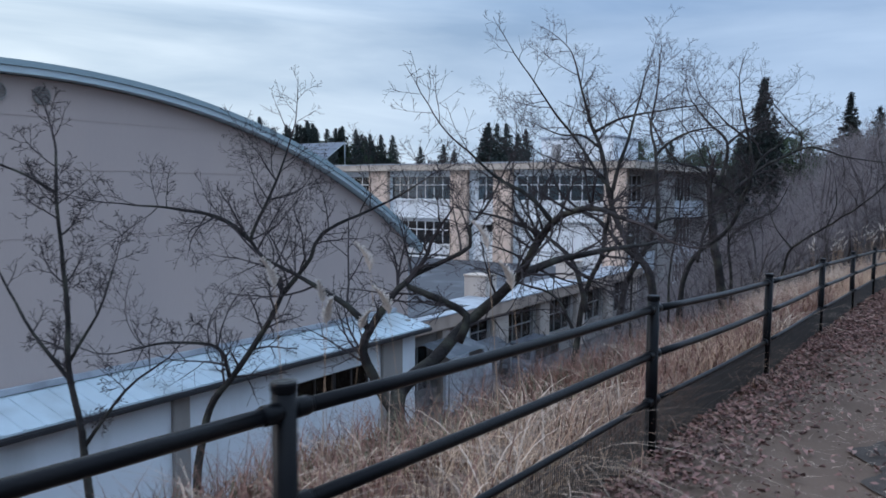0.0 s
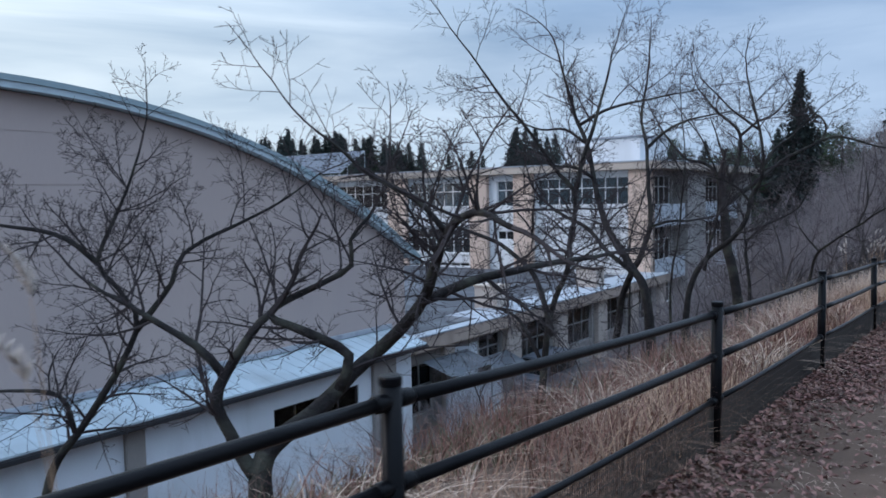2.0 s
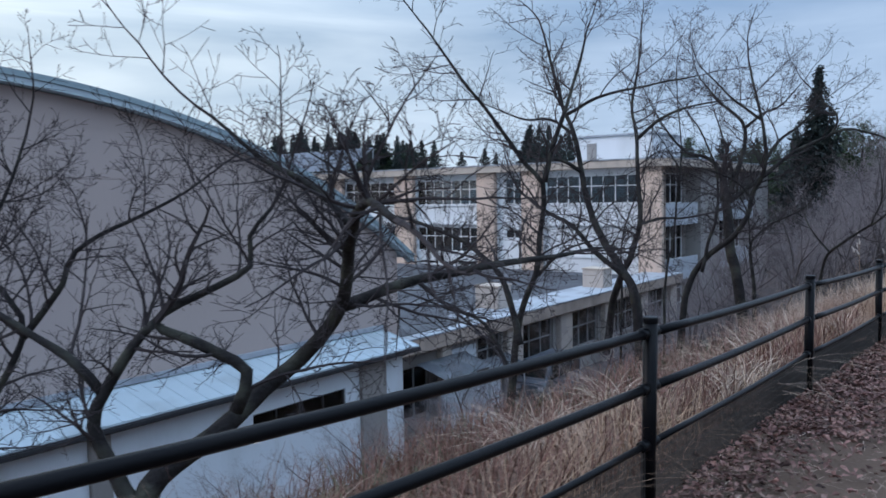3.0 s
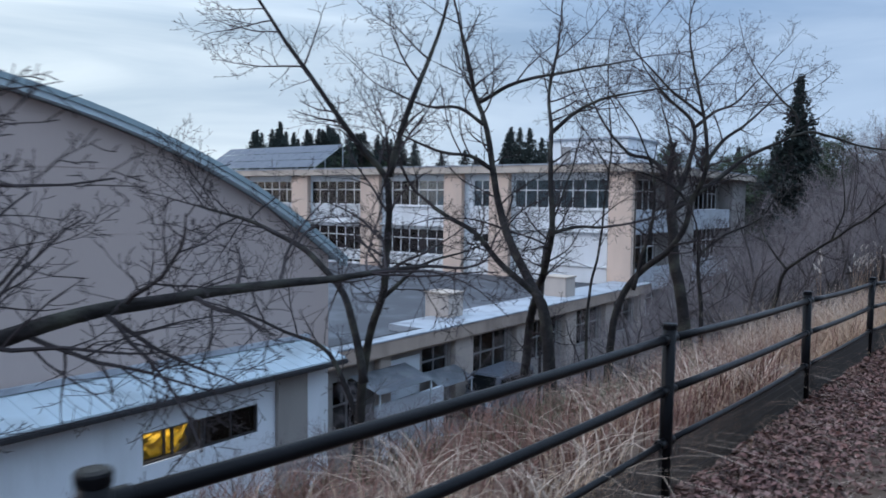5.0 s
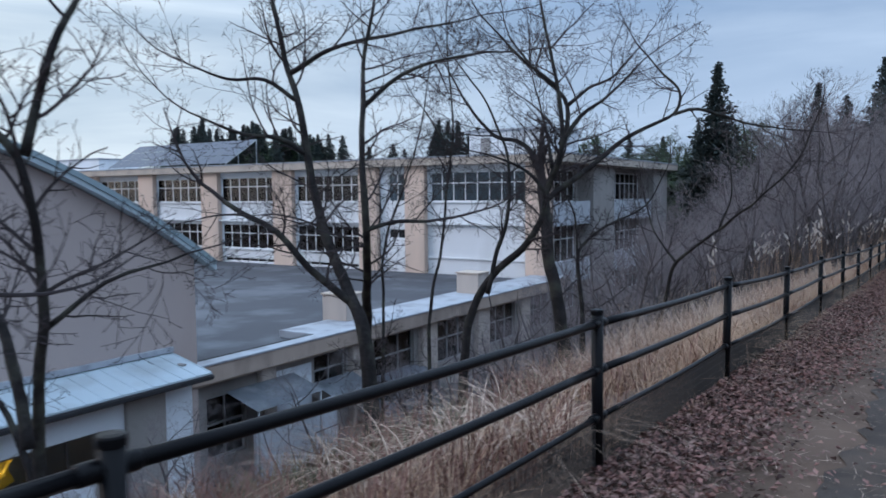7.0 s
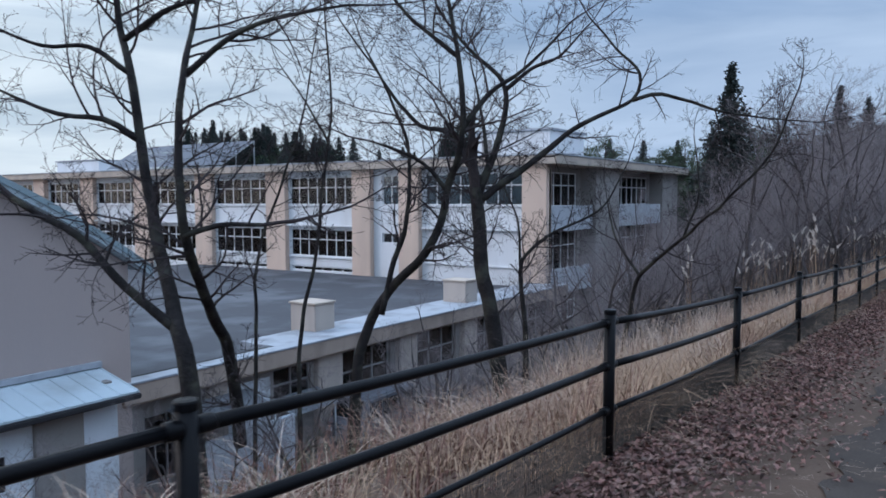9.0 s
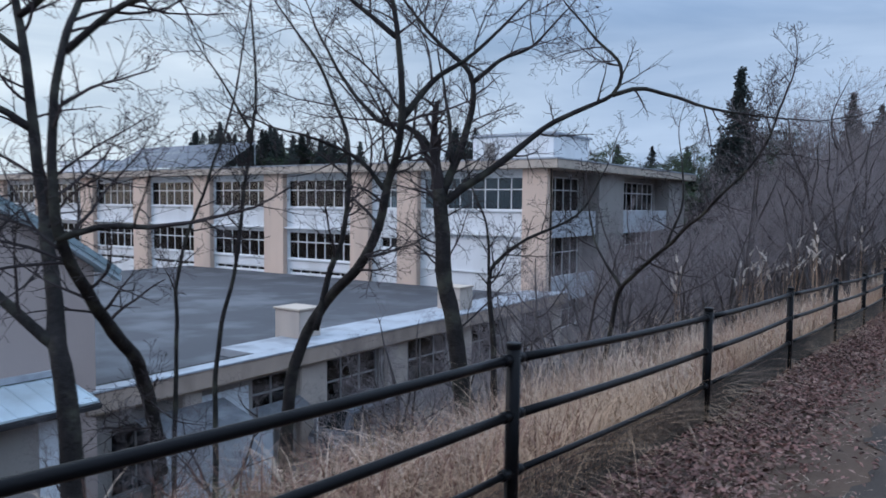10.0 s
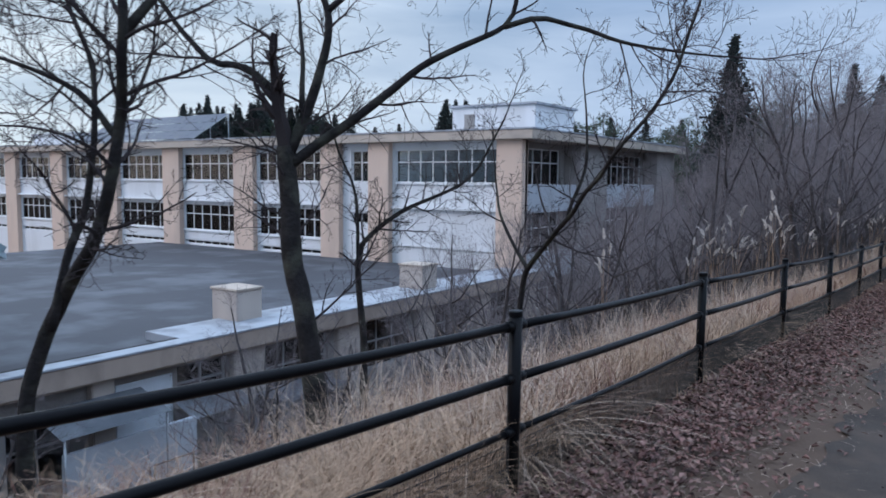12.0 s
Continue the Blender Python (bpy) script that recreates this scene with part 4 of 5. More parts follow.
bare_tree("cherry_tree", "tall bare twin-trunked cherry tree with mossy bark", [
    ([(-6.15, 16.9, -1.8), (-6.22, 16.9, -0.7), (-6.33, 16.91, 0.0), (-6.61, 17.01, 0.39), (-7.03, 17.2, 0.86), (-7.38, 17.33, 1.45), (-7.56, 17.35, 2.14), (-7.7, 17.36, 2.83), (-8.0, 17.43, 3.47), (-8.25, 17.5, 4.2), (-8.45, 17.5, 4.9)], 0.11, 0.02),
    ([(-7.75, 18.8, -1.6), (-7.35, 18.31, -0.32), (-6.55, 17.3, 0.62), (-6.16, 16.8, 1.26), (-6.2, 16.8, 2.07), (-6.28, 16.95, 2.76), (-6.5, 17.25, 3.31), (-6.45, 17.4, 4.0)], 0.09, 0.02),
    ([(-6.5, 16.97, 0.24), (-6.96, 16.7, 0.71), (-7.3, 16.44, 1.18), (-7.63, 16.23, 1.42), (-7.83, 16.1, 1.57)], 0.055, 0.03),
    ([(-7.56, 17.35, 2.18), (-7.85, 17.1, 2.4), (-8.2, 16.8, 2.45), (-8.8, 16.4, 2.75)], 0.04, 0.012),
    ([(-7.72, 17.36, 2.9), (-8.1, 17.1, 3.2), (-8.5, 16.8, 3.2), (-9.1, 16.4, 3.5)], 0.035, 0.01),
    ([(-7.9, 17.4, 3.3), (-7.3, 17.6, 3.6), (-6.6, 17.9, 3.75), (-5.6, 18.3, 3.9)], 0.038, 0.01),
    ([(-6.16, 16.8, 1.2), (-5.9, 17.0, 1.3), (-5.6, 17.25, 1.3)], 0.03, 0.02),
    ([(-6.28, 16.95, 2.7), (-5.9, 17.25, 3.1), (-5.4, 17.6, 3.3), (-4.9, 17.9, 3.35)], 0.035, 0.01),
], 14, 3.1, 1.5)
bare_tree("cherry_tree", "bare forked cherry tree with wide upright limbs", [
    ([(-6.35, 12.8, -1.9), (-6.28, 12.8, -0.7), (-6.11, 12.73, 0.12), (-5.78, 12.62, 0.78), (-5.7, 12.56, 1.23), (-5.59, 12.46, 1.54), (-5.52, 12.36, 1.87), (-5.69, 12.24, 2.1), (-5.8, 12.05, 2.4), (-5.95, 11.9, 2.7), (-6.3, 11.8, 3.15), (-6.7, 11.6, 3.8)], 0.06, 0.012),
    ([(-5.53, 12.38, 1.9), (-5.45, 12.49, 2.37), (-5.34, 12.56, 2.7), (-5.32, 12.8, 3.17), (-5.2, 13.0, 3.9)], 0.038, 0.01),
    ([(-6.28, 12.8, -0.7), (-6.7, 12.75, -0.02), (-7.35, 12.57, 0.22), (-7.85, 12.23, 0.45)], 0.035, 0.01),
    ([(-6.02, 12.6, -0.22), (-6.11, 12.6, 0.14), (-6.32, 12.6, 0.69), (-6.75, 12.6, 1.04), (-7.18, 12.6, 1.22), (-7.84, 12.6, 1.41), (-8.81, 12.6, 1.57)], 0.05, 0.012),
    ([(-5.8, 12.64, 0.7), (-5.6, 13.0, 1.0), (-5.2, 13.4, 1.2)], 0.025, 0.008),
], 15, 3.3, 1.25)
bare_tree("cherry_tree", "sturdy bare cherry tree forking into a long arching limb", [
    ([(-5.95, 22.55, -2.0), (-6.16, 22.5, -0.34), (-6.32, 22.45, 0.42), (-6.38, 22.47, 1.03), (-6.45, 22.48, 1.72)], 0.135, 0.105),
    ([(-6.45, 22.48, 1.66), (-6.57, 22.45, 2.29), (-6.87, 22.27, 2.59), (-7.22, 22.04, 2.7), (-7.63, 21.81, 3.24), (-8.0, 21.6, 4.0)], 0.06, 0.012),
    ([(-6.42, 22.51, 1.62), (-6.17, 22.74, 2.49), (-6.11, 22.85, 3.25), (-6.38, 22.7, 3.63), (-6.72, 22.5, 4.01), (-7.06, 22.32, 4.54)], 0.07, 0.014),
    ([(-6.11, 22.85, 3.25), (-5.81, 23.08, 3.56), (-5.44, 23.36, 3.79), (-5.03, 23.69, 4.33)], 0.04, 0.01),
    ([(-6.42, 22.48, 1.5), (-5.74, 23.0, 2.11), (-5.32, 23.33, 2.53), (-4.95, 23.6, 2.8), (-4.46, 23.96, 3.08), (-4.38, 24.05, 3.5), (-4.69, 23.88, 3.88), (-5.09, 23.65, 4.41)], 0.065, 0.012),
    ([(-4.46, 23.96, 3.08), (-4.08, 24.23, 3.18), (-3.5, 24.61, 2.97), (-2.96, 24.97, 2.83), (-2.3, 25.3, 2.75)], 0.035, 0.01),
    ([(-6.3, 22.6, 2.1), (-6.6, 22.9, 2.9), (-7.0, 23.2, 3.9)], 0.04, 0.01),
], 16, 3.3, 1.4)
bare_tree("cherry_tree", "thin crooked bare tree with a broken branch", [
    ([(-5.98, 23.29, -1.9), (-6.0, 23.3, -0.6), (-6.1, 23.33, 0.36), (-5.99, 23.43, 0.69), (-5.67, 23.67, 0.98), (-5.21, 24.01, 1.22), (-4.96, 24.21, 1.5), (-4.7, 24.4, 2.1)], 0.06, 0.01),
    ([(-6.1, 23.33, 0.44), (-6.19, 23.35, 1.25), (-6.38, 23.26, 1.74), (-6.5, 23.2, 2.3)], 0.025, 0.008),
], 17, 4.0, 0.85)
bare_tree("cherry_tree", CHERRY, [
    ([(-6.4, 19.4, -1.8), (-6.34, 19.45, -0.7), (-6.23, 19.53, -0.07), (-5.95, 19.6, 0.41), (-5.4, 19.53, 0.84), (-5.1, 19.5, 1.28), (-5.03, 19.55, 1.7), (-4.78, 19.42, 2.15), (-4.8, 19.45, 2.9), (-4.95, 19.5, 3.5), (-5.1, 19.5, 4.2)], 0.085, 0.018),
    ([(-5.98, 19.5, 0.14), (-5.88, 19.63, 0.79), (-5.78, 19.74, 1.25), (-5.78, 19.81, 2.05), (-5.92, 19.76, 2.56), (-6.13, 19.66, 3.07), (-6.49, 19.47, 3.63)], 0.04, 0.01),
    ([(-4.79, 19.43, 2.3), (-4.6, 19.7, 2.7), (-4.3, 20.0, 3.0), (-3.9, 20.3, 3.5)], 0.04, 0.01),
    ([(-5.03, 19.55, 1.6), (-5.3, 19.4, 1.95), (-5.8, 19.1, 2.2)], 0.03, 0.012),
    ([(-4.85, 19.47, 3.1), (-5.4, 19.3, 3.6), (-5.9, 19.1, 4.2)], 0.03, 0.01),
], 18, 3.0, 1.25)
bare_tree("cherry_tree", "bare tree leaning steeply across towards the fence", [
    ([(-5.3, 25.6, -1.6), (-4.9, 25.2, -0.5), (-4.66, 24.98, 0.19), (-3.6, 23.9, 0.95), (-2.67, 22.9, 1.6), (-2.2, 22.75, 2.1), (-1.95, 22.7, 2.7)], 0.05, 0.012),
    ([(-3.6, 23.9, 0.95), (-3.4, 23.9, 1.6), (-3.5, 24.0, 2.4)], 0.022, 0.008),
    ([(-4.66, 24.98, 0.19), (-5.2, 25.2, 0.9), (-5.5, 25.5, 1.7)], 0.028, 0.009),
], 21, 2.8, 0.9)
bare_tree("sapling", "tall thin bare sapling on the bank", [
    ([(-6.34, 18.44, -1.8), (-6.36, 18.49, -0.11), (-6.26, 18.65, 0.89), (-6.19, 18.81, 2.2), (-6.18, 18.87, 2.73), (-6.26, 18.88, 3.46), (-6.3, 18.9, 4.2)], 0.032, 0.008),
    ([(-6.19, 18.81, 2.2), (-6.43, 18.69, 2.67), (-6.72, 18.54, 3.14)], 0.016, 0.006),
], 19, 2.2, 0.9)
bare_tree("sapling", "tall thin bare sapling on the bank", [
    ([(-7.38, 18.68, -2.4), (-7.39, 18.76, -0.06), (-7.41, 18.83, 0.82), (-7.07, 19.19, 2.28), (-7.0, 19.29, 2.75), (-6.9, 19.4, 3.6)], 0.035, 0.008),
], 20, 2.2, 0.9)

# thicket of bare trees further along the bank
def random_tree(name, label, seed, high, stems, group):
    rng = random.Random(seed)
    limbs = []
    base = Vector((0, 0, 0))
    for s in range(stems):
        a = rng.uniform(0, 6.28)
        lean = rng.uniform(0.08, 0.4)
        pts = [base + Vector((0.1 * math.cos(a), 0.1 * math.sin(a), 0))]
        d = Vector((lean * math.cos(a), lean * math.sin(a), 1)).normalized()
        n = 7
        for k in range(n):
            d = (d + Vector((rng.uniform(-1, 1), rng.uniform(-1, 1), 0.3)) * 0.22).normalized()
            pts.append(pts[-1] + d * high / n)
        limbs.append((pts, rng.uniform(0.05, 0.09) * high / 5, 0.012))
        for j in range(3):
            k = rng.randint(2, n - 1)
            b2 = rng.uniform(0, 6.28)
            e = Vector((math.cos(b2), math.sin(b2), rng.uniform(0.4, 1.0))).normalized()
            q = [pts[k]]
            for _ in range(4):
                e = (e + Vector((rng.uniform(-1, 1), rng.uniform(-1, 1), 0.35)) * 0.3).normalized()
                q.append(q[-1] + e * high * 0.11)
            limbs.append((q, 0.03, 0.008))
    foot = thing(name, label, "tree", group)
    tw = []
    for k, (ctrl, r0, r1) in enumerate(limbs):
        path = smooth_path(ctrl, 0.25, 0.03, seed + k)
        n = len(path)
        rad = [r0 + (r1 - r0) * i / (n - 1) for i in range(n)]
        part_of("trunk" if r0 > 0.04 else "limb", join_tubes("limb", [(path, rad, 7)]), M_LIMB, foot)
        for _ in range(9 if r0 > 0.04 else 5):
            i = min(int((1 - rng.random() ** 1.3 * 0.7) * (n - 1)), n - 2)
            seg = (path[i + 1] - path[i]).normalized()
            off = seg.orthogonal().normalized()
            off.rotate(Matrix.Rotation(rng.uniform(0, 6.28), 3, seg))
            spray(rng, path[i], seg * 0.6 + off + Vector((0, 0, 0.2)), high * rng.uniform(0.13, 0.27), 0.009, 0, tw, 0.05, (6, 4, 1))
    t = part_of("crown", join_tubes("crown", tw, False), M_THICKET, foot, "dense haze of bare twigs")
    t["kind"] = "stuff"
    return foot


rng = random.Random(5)
models = [random_tree("thicket_tree", "bare multi-stemmed tree in the dense bankside thicket", 40 + k, h, s, "bankside thicket") for k, (h, s) in enumerate(((5.0, 2), (6.2, 3), (4.2, 3), (7.0, 2), (5.4, 1)))]
placed = []
for k in range(165):
    for _ in range(40):
        y = rng.uniform(26.5, 84) if k < 130 else rng.uniform(29, 50)
        d = rng.uniform(0.9, 5.0) if rng.random() < 0.5 and k < 130 else rng.uniform(3, 11)
        x = fence_x(min(y, 50)) - d
        if y < 33 and d < 3.0:
            continue
        if all((x - a) ** 2 + (y - b2) ** 2 > 1.0 for a, b2 in placed):
            break
    placed.append((x, y))
    sc = rng.uniform(0.55, 0.95) * (0.75 if y < 36 else 1.08) * (1.0 + max(0, y - 42) / 70)
    m = Matrix.Translation((x, y, ground_z(x, y) - 0.1)) @ Matrix.Rotation(rng.uniform(0, 6.28), 4, "Z") @ Matrix.Diagonal((sc, sc, sc, 1))
    if k < len(models):
        models[k].matrix_basis = m
    else:
        src = models[k % len(models)]
        s0 = src.matrix_basis.to_scale()[0]
        copy_thing(src, m @ Matrix.Diagonal((1 / s0, 1 / s0, 1 / s0, 1)))

# added trees, mostly out of view, that darken reflections in the east windows
for k in range(36):
    x, y = rng.uniform(-9, 16), rng.uniform(62, 98)
    src = models[k % len(models)]
    s0 = src.matrix_basis.to_scale()[0]
    sc = rng.uniform(0.95, 1.5) / s0
    copy_thing(src, Matrix.Translation((x, y, ground_z(x, y) - 0.1)) @ Matrix.Rotation(rng.uniform(0, 6.28), 4, "Z") @ Matrix.Diagonal((sc, sc, sc, 1)))

for k in range(90):
    y = rng.uniform(14, 50)
    x = fence_x(y) - rng.uniform(5.0, 12.6)
    src = models[k % len(models)]
    s0 = src.matrix_basis.to_scale()[0]
    sc = rng.uniform(0.24, 0.46) / s0
    sh = copy_thing(src, Matrix.Translation((x, y, ground_z(x, y) - 0.05)) @ Matrix.Rotation(rng.uniform(0, 6.28), 4, "Z") @ Matrix.Diagonal((sc * 1.25, sc * 1.25, sc, 1)))
    sh.name = "bare_shrub"
    tagged(sh, "low bare brown shrub at the foot of the bank", "shrub", "bank shrubs")


# ---- conifers ----
def conifer(name, label, seed, high, wide, group, mat=M_NEEDLE, rounded=False):
    rng = random.Random(seed)
    tree = thing(name, label, "conifer", group)
    part_of("trunk", join_tubes("trunk", [([(0, 0, -0.3), (0.05, 0, high * 0.5), (0, 0, high * 0.97)], [high * 0.022, high * 0.014, 0.02], 8)]), M_BARK, tree)
    v, f = [], []
    n = int(190 * high / 8)
    for k in range(n):
        t = (k + rng.random()) / n
        z = high * (0.1 + 0.9 * t)
        spread = wide * ((1 - t) ** 0.88 + 0.02 if not rounded else math.sqrt(max(0.03, 1 - (2 * t - 0.9) ** 2))) * rng.uniform(0.4, 1.2)
        a = rng.uniform(0, 6.28)
        steps = max(3, int(spread * 5))
        for i in range(steps):
            r = spread * (0.25 + 0.75 * (i + 1) / steps)
            c = Vector((r * math.cos(a), r * math.sin(a), z - 0.22 * r * (1 if not rounded else 0) + rng.uniform(-0.15, 0.15)))
            for _ in range(5):
                s = rng.uniform(0.14, 0.34) * high / 12 * (1.15 - 0.75 * t)
                e1 = Vector((rng.uniform(-1, 1), rng.uniform(-1, 1), rng.uniform(-0.9, 0.5))).normalized() * s * 1.6
                e2 = e1.orthogonal().normalized() * s * 0.5
                q = c + Vector((rng.uniform(-1, 1), rng.uniform(-1, 1), rng.uniform(-1, 1))) * s * 1.4
                o = len(v)
                v += [tuple(q - e2), tuple(q + e1 * 0.6 - e2 * 0.5), tuple(q + e1), tuple(q + e2)]
                f.append((o, o + 1, o + 2, o + 3))
    cr = part_of("crown", mesh_from("crown", v, f), mat, tree)
    cr["kind"] = "stuff"
    return tree


FAR = "far dark cedar standing behind the school"
cedars = [conifer("cedar_tree", FAR, 70, 16, 3.3, "cedars"), conifer("cedar_tree", FAR, 71, 13, 3.7, "cedars"), conifer("evergreen_tree", "far rounded green broadleaf evergreen behind the school", 72, 9, 3.6, "evergreens", M_EVERGREEN, True)]


def set_tree(model, x, y, top, used):
    """A tree of that kind at x, y, whose tip is at height top."""
    g = ground_z(x, y)
    h = (16, 13, 9)[model]
    s = (top - g) / h
    m = Matrix.Translation((x, y, g)) @ Matrix.Rotation(rng.uniform(0, 6.28), 4, "Z") @ Matrix.Diagonal((s, s, s, 1))
    if model not in used:
        used[model] = s
        cedars[model].matrix_basis = m
    else:
        s0 = used[model]
        copy_thing(cedars[model], m @ Matrix.Diagonal((1 / s0, 1 / s0, 1 / s0, 1)))


used = {}
set_tree(0, -16.1, 80.9, 13.0, used)
set_tree(0, -13.2, 132, 17.0, used)
set_tree(1, -3.6, 96, 14.5, used)
set_tree(1, -7.5, 104, 12.0, used)
set_tree(1, 1.0, 90, 12.0, used)
for k in range(40):
    x = -129 + k * 1.0 + rng.uniform(-0.6, 0.6)
    set_tree(rng.choice((1, 1, 0)), x, rng.uniform(106, 118), float(np.interp(x, [-129, -112, -100, -90], [14.0, 15.6, 13.0, 11.2])) + rng.uniform(-1.6, 1.3), used)
for k in range(16):
    set_tree(2, -128 + k * 2.5, rng.uniform(108, 114), rng.uniform(9.5, 12.0), used)
for x, top in ((-66.5, 12.6), (-64.8, 13.2), (-63.2, 13.0), (-61.5, 12.9), (-59.8, 11.4), (-57.9, 11.7), (-92, 12.4), (-89, 12.2), (-74, 9.9), (-72, 9.0), (-79, 9.6), (-47, 10.1), (-45.2, 9.2), (-39.5, 9.7)):
    set_tree(1, x, 112 + rng.uniform(-1.5, 1.5), top, used)
for k in range(24):
    set_tree(2 if k % 3 else 1, -40 + k * 1.6, rng.uniform(92, 118), rng.uniform(6.3, 9.5), used)
for k in range(18):
    set_tree(2 if k % 2 else 1, -110 + k * 6 + rng.uniform(-2, 2), rng.uniform(150, 180), rng.uniform(7, 10), used)


# ---- grasses and leaf litter ----
def blades(name, mat, base, length, width, lean, seed, label, category, segs=4, droop=1.0, rise=1.0):
    """Many curved blades in one mesh: base points (n, 3), lengths, widths and lean (how far each one bows over)."""
    r = np.random.default_rng(seed)
    n = len(base)
    az = r.uniform(0, 2 * np.pi, n)
    out = np.stack([np.cos(az), np.sin(az), np.zeros(n)], 1)
    across = np.stack([-np.sin(az), np.cos(az), np.zeros(n)], 1)
    v = np.zeros((n, segs + 1, 2, 3))
    for k in range(segs + 1):
        t = k / segs
        h = rise * length * (t - 0.5 * droop * lean * t ** 2.2)
        o = length * lean * t ** 1.9
        c = base + out * o[:, None]
        c[:, 2] += h
        w = (width * (1 - 0.85 * t) / 2)[:, None]
        v[:, k, 0], v[:, k, 1] = c - across * w, c + across * w
    v = v.reshape(-1, 3)
    f = []
    for k in range(segs):
        a = np.arange(n) * (segs + 1) * 2 + 2 * k
        f.append(np.stack([a, a + 1, a + 3, a + 2], 1))
    f = np.concatenate(f)
    me = mesh_from(name, v.tolist(), f.tolist())
    ob = part_of(name, me, mat)
    return tagged(ob, label, category, kind="stuff")


def on_bank(n, y0, y1, d0, d1, seed, clump=0.0, power=1.0):
    """Points on the bank, d metres down from the fence, gathered in clumps."""
    r = np.random.default_rng(seed)
    y = r.uniform(y0, y1, n)
    d = d0 + (d1 - d0) * r.random(n) ** power
    if clump:
        cy, cd = r.uniform(y0, y1, max(3, n // 45)), d0 + (d1 - d0) * r.random(max(3, n // 45)) ** power
        i = r.integers(0, len(cy), n)
        y, d = cy[i] + r.normal(0, clump, n), np.maximum(cd[i] + r.normal(0, clump, n), d0)
    x = np.array([fence_x(b) for b in y]) - d
    z = np.array([ground_z(a, b) for a, b in zip(x, y)])
    return np.stack([x, y, z - 0.02], 1)


R = np.random.default_rng(77)


def sizes(n, a, b2):
    return R.uniform(a, b2, n)


for k, (y0, y1, n, a, b2) in enumerate(((-2, 9, 2900, 0.2, 0.8), (9, 17, 2300, 0.15, 0.58), (17, 33, 15000, 0.25, 0.85), (33, 64, 10000, 0.35, 0.95))):
    p = on_bank(n, y0, y1, 0.12, 1.5 if y1 < 18 else 2.4, 100 + k, 0.14, 1.3)
    blades("pampas_leaves", M_STRAW, p, sizes(n, a, b2), sizes(n, 0.003, 0.0085), sizes(n, 0.35, 1.45), 200 + k, "dry straw-coloured pampas grass leaves on the bank", "dry grass", 6, 1.15)
    m = 5600
    p = on_bank(m, y0, y1, 0.3, 7.0, 120 + k, 0.25, 1.2)
    blades("bank_brush", M_BRUSH, p, sizes(m, 0.25, 0.75), sizes(m, 0.006, 0.013), sizes(m, 0.2, 1.0), 220 + k, "withered reddish-brown brush on the bank", "brush", 4)
p = on_bank(5000, 2, 40, 3.0, 11.5, 140, 0.4)
blades("undergrowth", M_GREENGRASS, p, sizes(5000, 0.15, 0.4), sizes(5000, 0.012, 0.025), sizes(5000, 0.4, 1.0), 240, "sparse dull green undergrowth low on the bank", "undergrowth", 3)
p = on_bank(2500, -1, 36, 0.15, 2.0, 155, 0.13)
blades("bleached_grass", M_PALESTRAW, p, sizes(2500, 0.45, 1.0), sizes(2500, 0.006, 0.012), sizes(2500, 0.8, 1.5), 255, "bleached arching grass leaves along the bank's edge", "dry grass", 7, 1.2)
p = on_bank(4200, 20, 62, 0.25, 3.2, 158, 0.2)
blades("tall_grass", M_PALESTRAW, p, sizes(4200, 0.6, 1.25), sizes(4200, 0.005, 0.011), sizes(4200, 0.25, 0.95), 258, "tall bleached grass standing along the far bank", "dry grass", 6, 1.1)
p = on_bank(4200, 4, 19, 1.5, 6.5, 159, 0.3)
blades("undergrowth", M_GREENGRASS, p, sizes(4200, 0.2, 0.55), sizes(4200, 0.008, 0.018), sizes(4200, 0.3, 1.0), 259, "dull olive-brown undergrowth on the upper bank", "undergrowth", 4)
# tufts that grow through the wire mesh and along the fence foot
p = on_bank(1700, -2, 45, -0.08, 0.14, 150, 0.1)
blades("fence_grass", M_STRAW, p, sizes(1700, 0.06, 0.24), sizes(1700, 0.003, 0.006), sizes(1700, 0.2, 0.9), 250, "short dry grass tufts along the fence foot", "dry grass", 4)


def leaf_litter(name, points, seed, label, smin=0.022, smax=0.062):
    r = np.random.default_rng(seed)
    n = len(points)
    az, tilt, s = r.uniform(0, 6.28, n), r.uniform(-0.5, 0.5, n), r.uniform(smin, smax, n)
    curl = r.uniform(0.05, 0.45, n)
    u = np.stack([np.cos(az), np.sin(az), np.sin(tilt)], 1)
    w = np.stack([-np.sin(az), np.cos(az), r.uniform(-0.35, 0.35, n)], 1)
    up = np.array([0, 0, 1.0])
    v = np.zeros((n, 6, 3))
    for k, (a, b2, c) in enumerate(((-0.5, 0, 0.0), (-0.05, -0.3, 1.0), (-0.05, 0.0, 0.2), (-0.05, 0.3, 1.0), (0.5, 0, 0.5), (0.2, 0.0, 0.1))):
        v[:, k] = points + u * (a * s)[:, None] + w * (b2 * s)[:, None] + up * (c * curl * s + 0.3 * s * r.random(n) * 0.4)[:, None]
    a = np.arange(n) * 6
    f = np.concatenate([np.stack([a + i, a + j, a + k], 1) for i, j, k in ((0, 1, 2), (0, 2, 3), (1, 4, 5), (1, 5, 2), (2, 5, 3), (5, 4, 3))])
    return tagged(part_of(name, mesh_from(name, v.reshape(-1, 3).tolist(), f.tolist()), M_LEAF), label, "fallen leaves", kind="stuff")


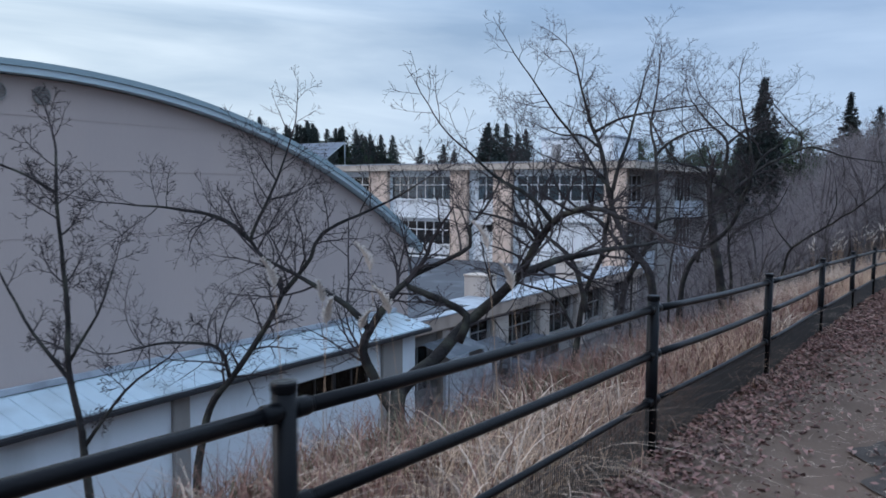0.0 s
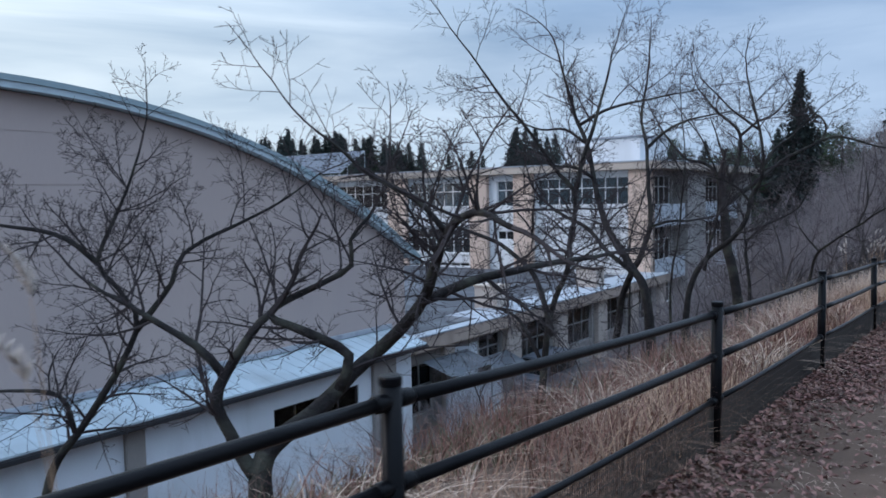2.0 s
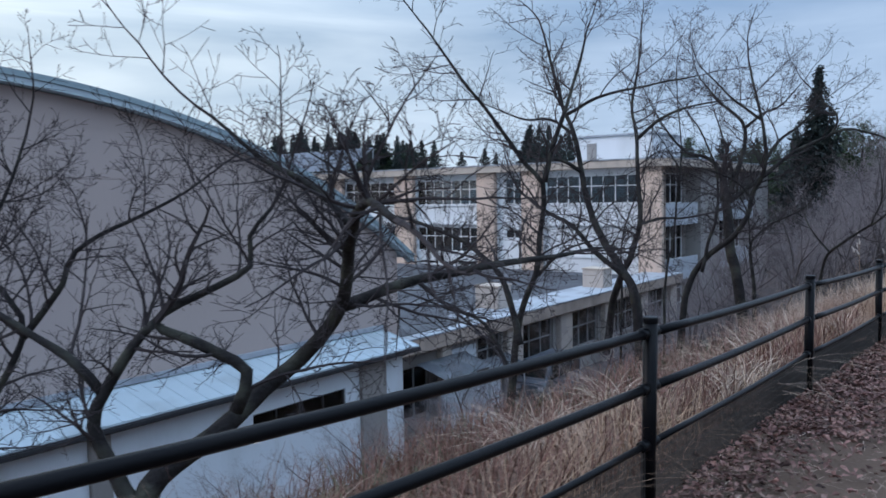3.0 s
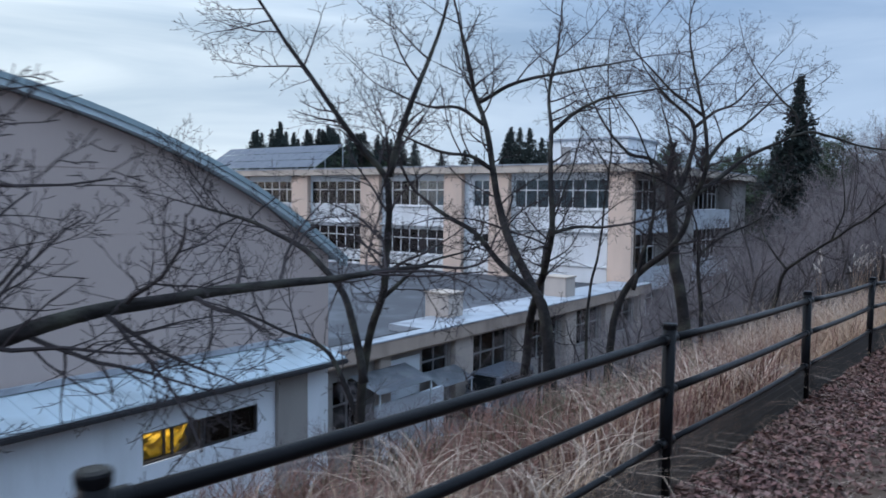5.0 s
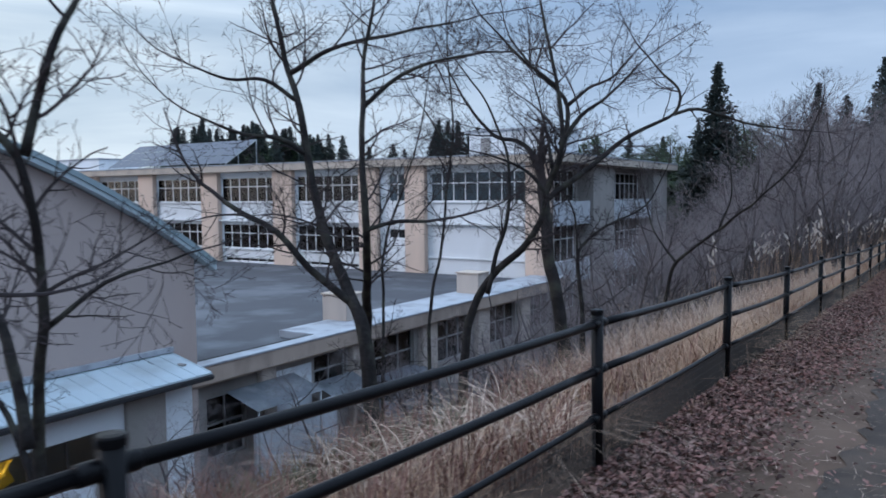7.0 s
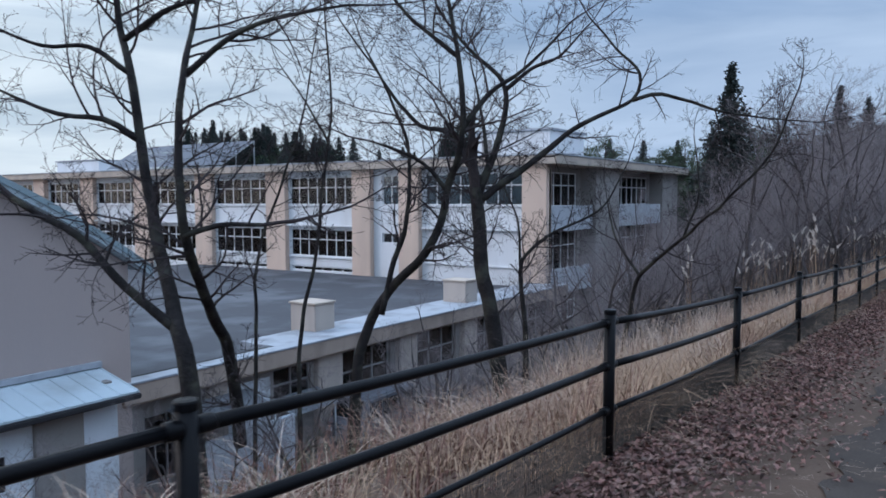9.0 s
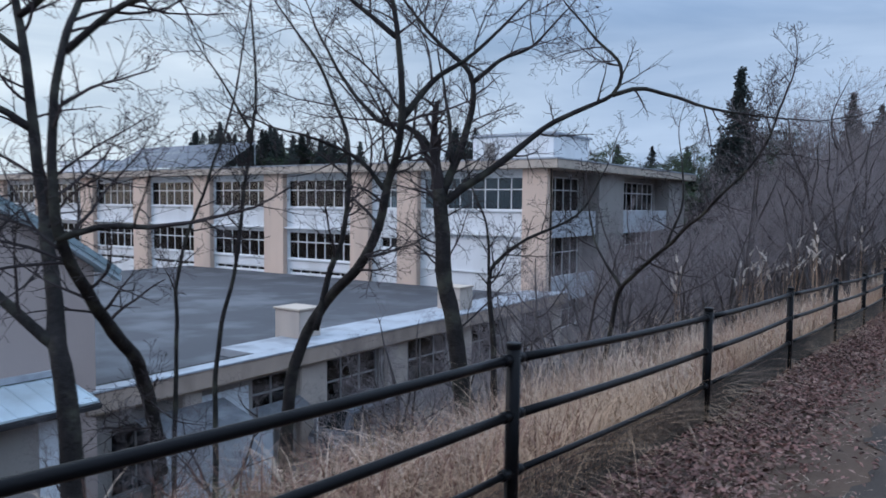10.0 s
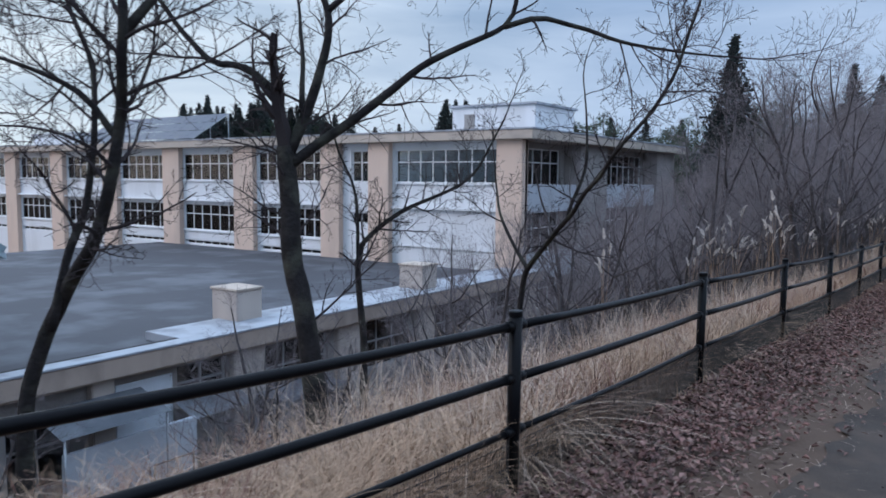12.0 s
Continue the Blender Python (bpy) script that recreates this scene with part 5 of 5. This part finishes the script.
def strip_points(n, y0, y1, seed, mid=0.45, spread=0.3):
    r = np.random.default_rng(seed)
    y = r.uniform(y0, y1, n)
    x = np.array([fence_x(b) for b in y]) + np.abs(r.normal(mid, spread, n))
    z = np.array([ground_z(a, b) for a, b in zip(x, y)]) + 0.016 + r.random(n) * 0.025
    return np.stack([x, y, z], 1)


leaf_litter("fallen_leaves", strip_points(4500, 1.5, 9.5, 308, 0.2, 0.22), 318, "thin scatter of reddish-brown fallen leaves along the fence")
leaf_litter("fallen_leaves", strip_points(10500, 9.5, 17, 301, 0.3, 0.26), 311, "drift of reddish-brown fallen leaves beside the path")
leaf_litter("fallen_leaves", strip_points(22000, 17, 36, 302, 0.4, 0.27), 312, "drift of reddish-brown fallen leaves beside the path")
leaf_litter("fallen_leaves", strip_points(5000, 36, 60, 303), 313, "drift of reddish-brown fallen leaves beside the path")
stray = np.concatenate([strip_points(1700, 1.5, 40, 305, 0.9, 0.42), strip_points(1500, 1.5, 14.5, 307, 0.9, 0.55)])
leaf_litter("stray_leaves", stray, 315, "stray dead leaves scattered over the path's edge", 0.025, 0.06)
leaf_litter("bank_leaves", on_bank(7000, 1, 34, 0.1, 6, 304) + np.array([0, 0, 0.04]), 314, "scattered dead leaves on the grassy bank")


lying = strip_points(4200, 1.5, 42, 306, 0.7, 0.45) + np.array([0, 0, 0.006])
blades("straw_litter", M_PALESTRAW, lying, sizes(4200, 0.03, 0.09), sizes(4200, 0.003, 0.005), sizes(4200, 1.7, 1.95), 256, "pale broken straw bits lying among the leaves", "straw litter", 3, rise=0.12)

# pampas plumes on tall stalks
def pampas(name, seed, stalks, high, full=90):
    rng = random.Random(seed)
    clump = thing(name, "pampas grass clump with pale feathery plumes on tall stalks", "pampas grass", "pampas clumps")
    for s in range(stalks):
        a, lean = rng.uniform(0, 6.28), rng.uniform(0.02, 0.13)
        h = high * rng.uniform(0.75, 1.1)
        pts = [Vector((rng.uniform(-0.12, 0.12), rng.uniform(-0.12, 0.12), 0))]
        d = Vector((lean * math.cos(a), lean * math.sin(a), 1))
        for k in range(6):
            d = (d + Vector((lean * math.cos(a), lean * math.sin(a), 0)) * 0.35).normalized()
            pts.append(pts[-1] + d * h / 6)
        part_of("stalk", join_tubes("stalk", [(pts, [0.0035 - 0.0004 * k for k in range(7)], 4)]), M_STRAW, clump)
        tip, way = pts[-1], (pts[-1] - pts[-2]).normalized()
        v, f = [], []
        for k in range(full):
            t = rng.random()
            c = tip + way * (t * 0.17 - 0.05) + Vector((math.cos(a), math.sin(a), -0.35)) * (0.07 * t * t)
            b2 = rng.uniform(0, 6.28)
            e = (way * 2.2 + Vector((math.cos(b2), math.sin(b2), -0.35))).normalized() * rng.uniform(0.03, 0.065) * (1.15 - 0.7 * t)
            w = e.orthogonal().normalized() * 0.0042
            o = len(v)
            v += [tuple(c - w), tuple(c + w), tuple(c + e + w * 0.6 - Vector((0, 0, 0.012))), tuple(c + e - w * 0.6 - Vector((0, 0, 0.012)))]
            f.append((o, o + 1, o + 2, o + 3))
        part_of("plume", mesh_from("plume", v, f), M_PLUME, clump, "pale feathery seed plume")
    return clump


clumps = [pampas("pampas_clump", 90, 2, 1.42, 150), pampas("pampas_clump", 91, 4, 1.55), pampas("pampas_clump", 92, 5, 1.8)]
sites = [(0, 3.5, 0.95), (0, 3.9, 1.75), (0, 4.0, 0.55), (0, 3.15, 1.3)]
for k in range(46):
    y = rng.uniform(25, 60)
    sites.append((rng.choice((1, 2)), y, rng.uniform(0.3, 3.4)))
seen_model = set()
for model, y, d in sites:
    x = fence_x(y) - d
    m = Matrix.Translation((x, y, ground_z(x, y) - 0.02)) @ Matrix.Rotation(rng.uniform(0, 6.28), 4, "Z")
    if model in seen_model:
        copy_thing(clumps[model], m)
    else:
        seen_model.add(model)
        clumps[model].matrix_basis = m
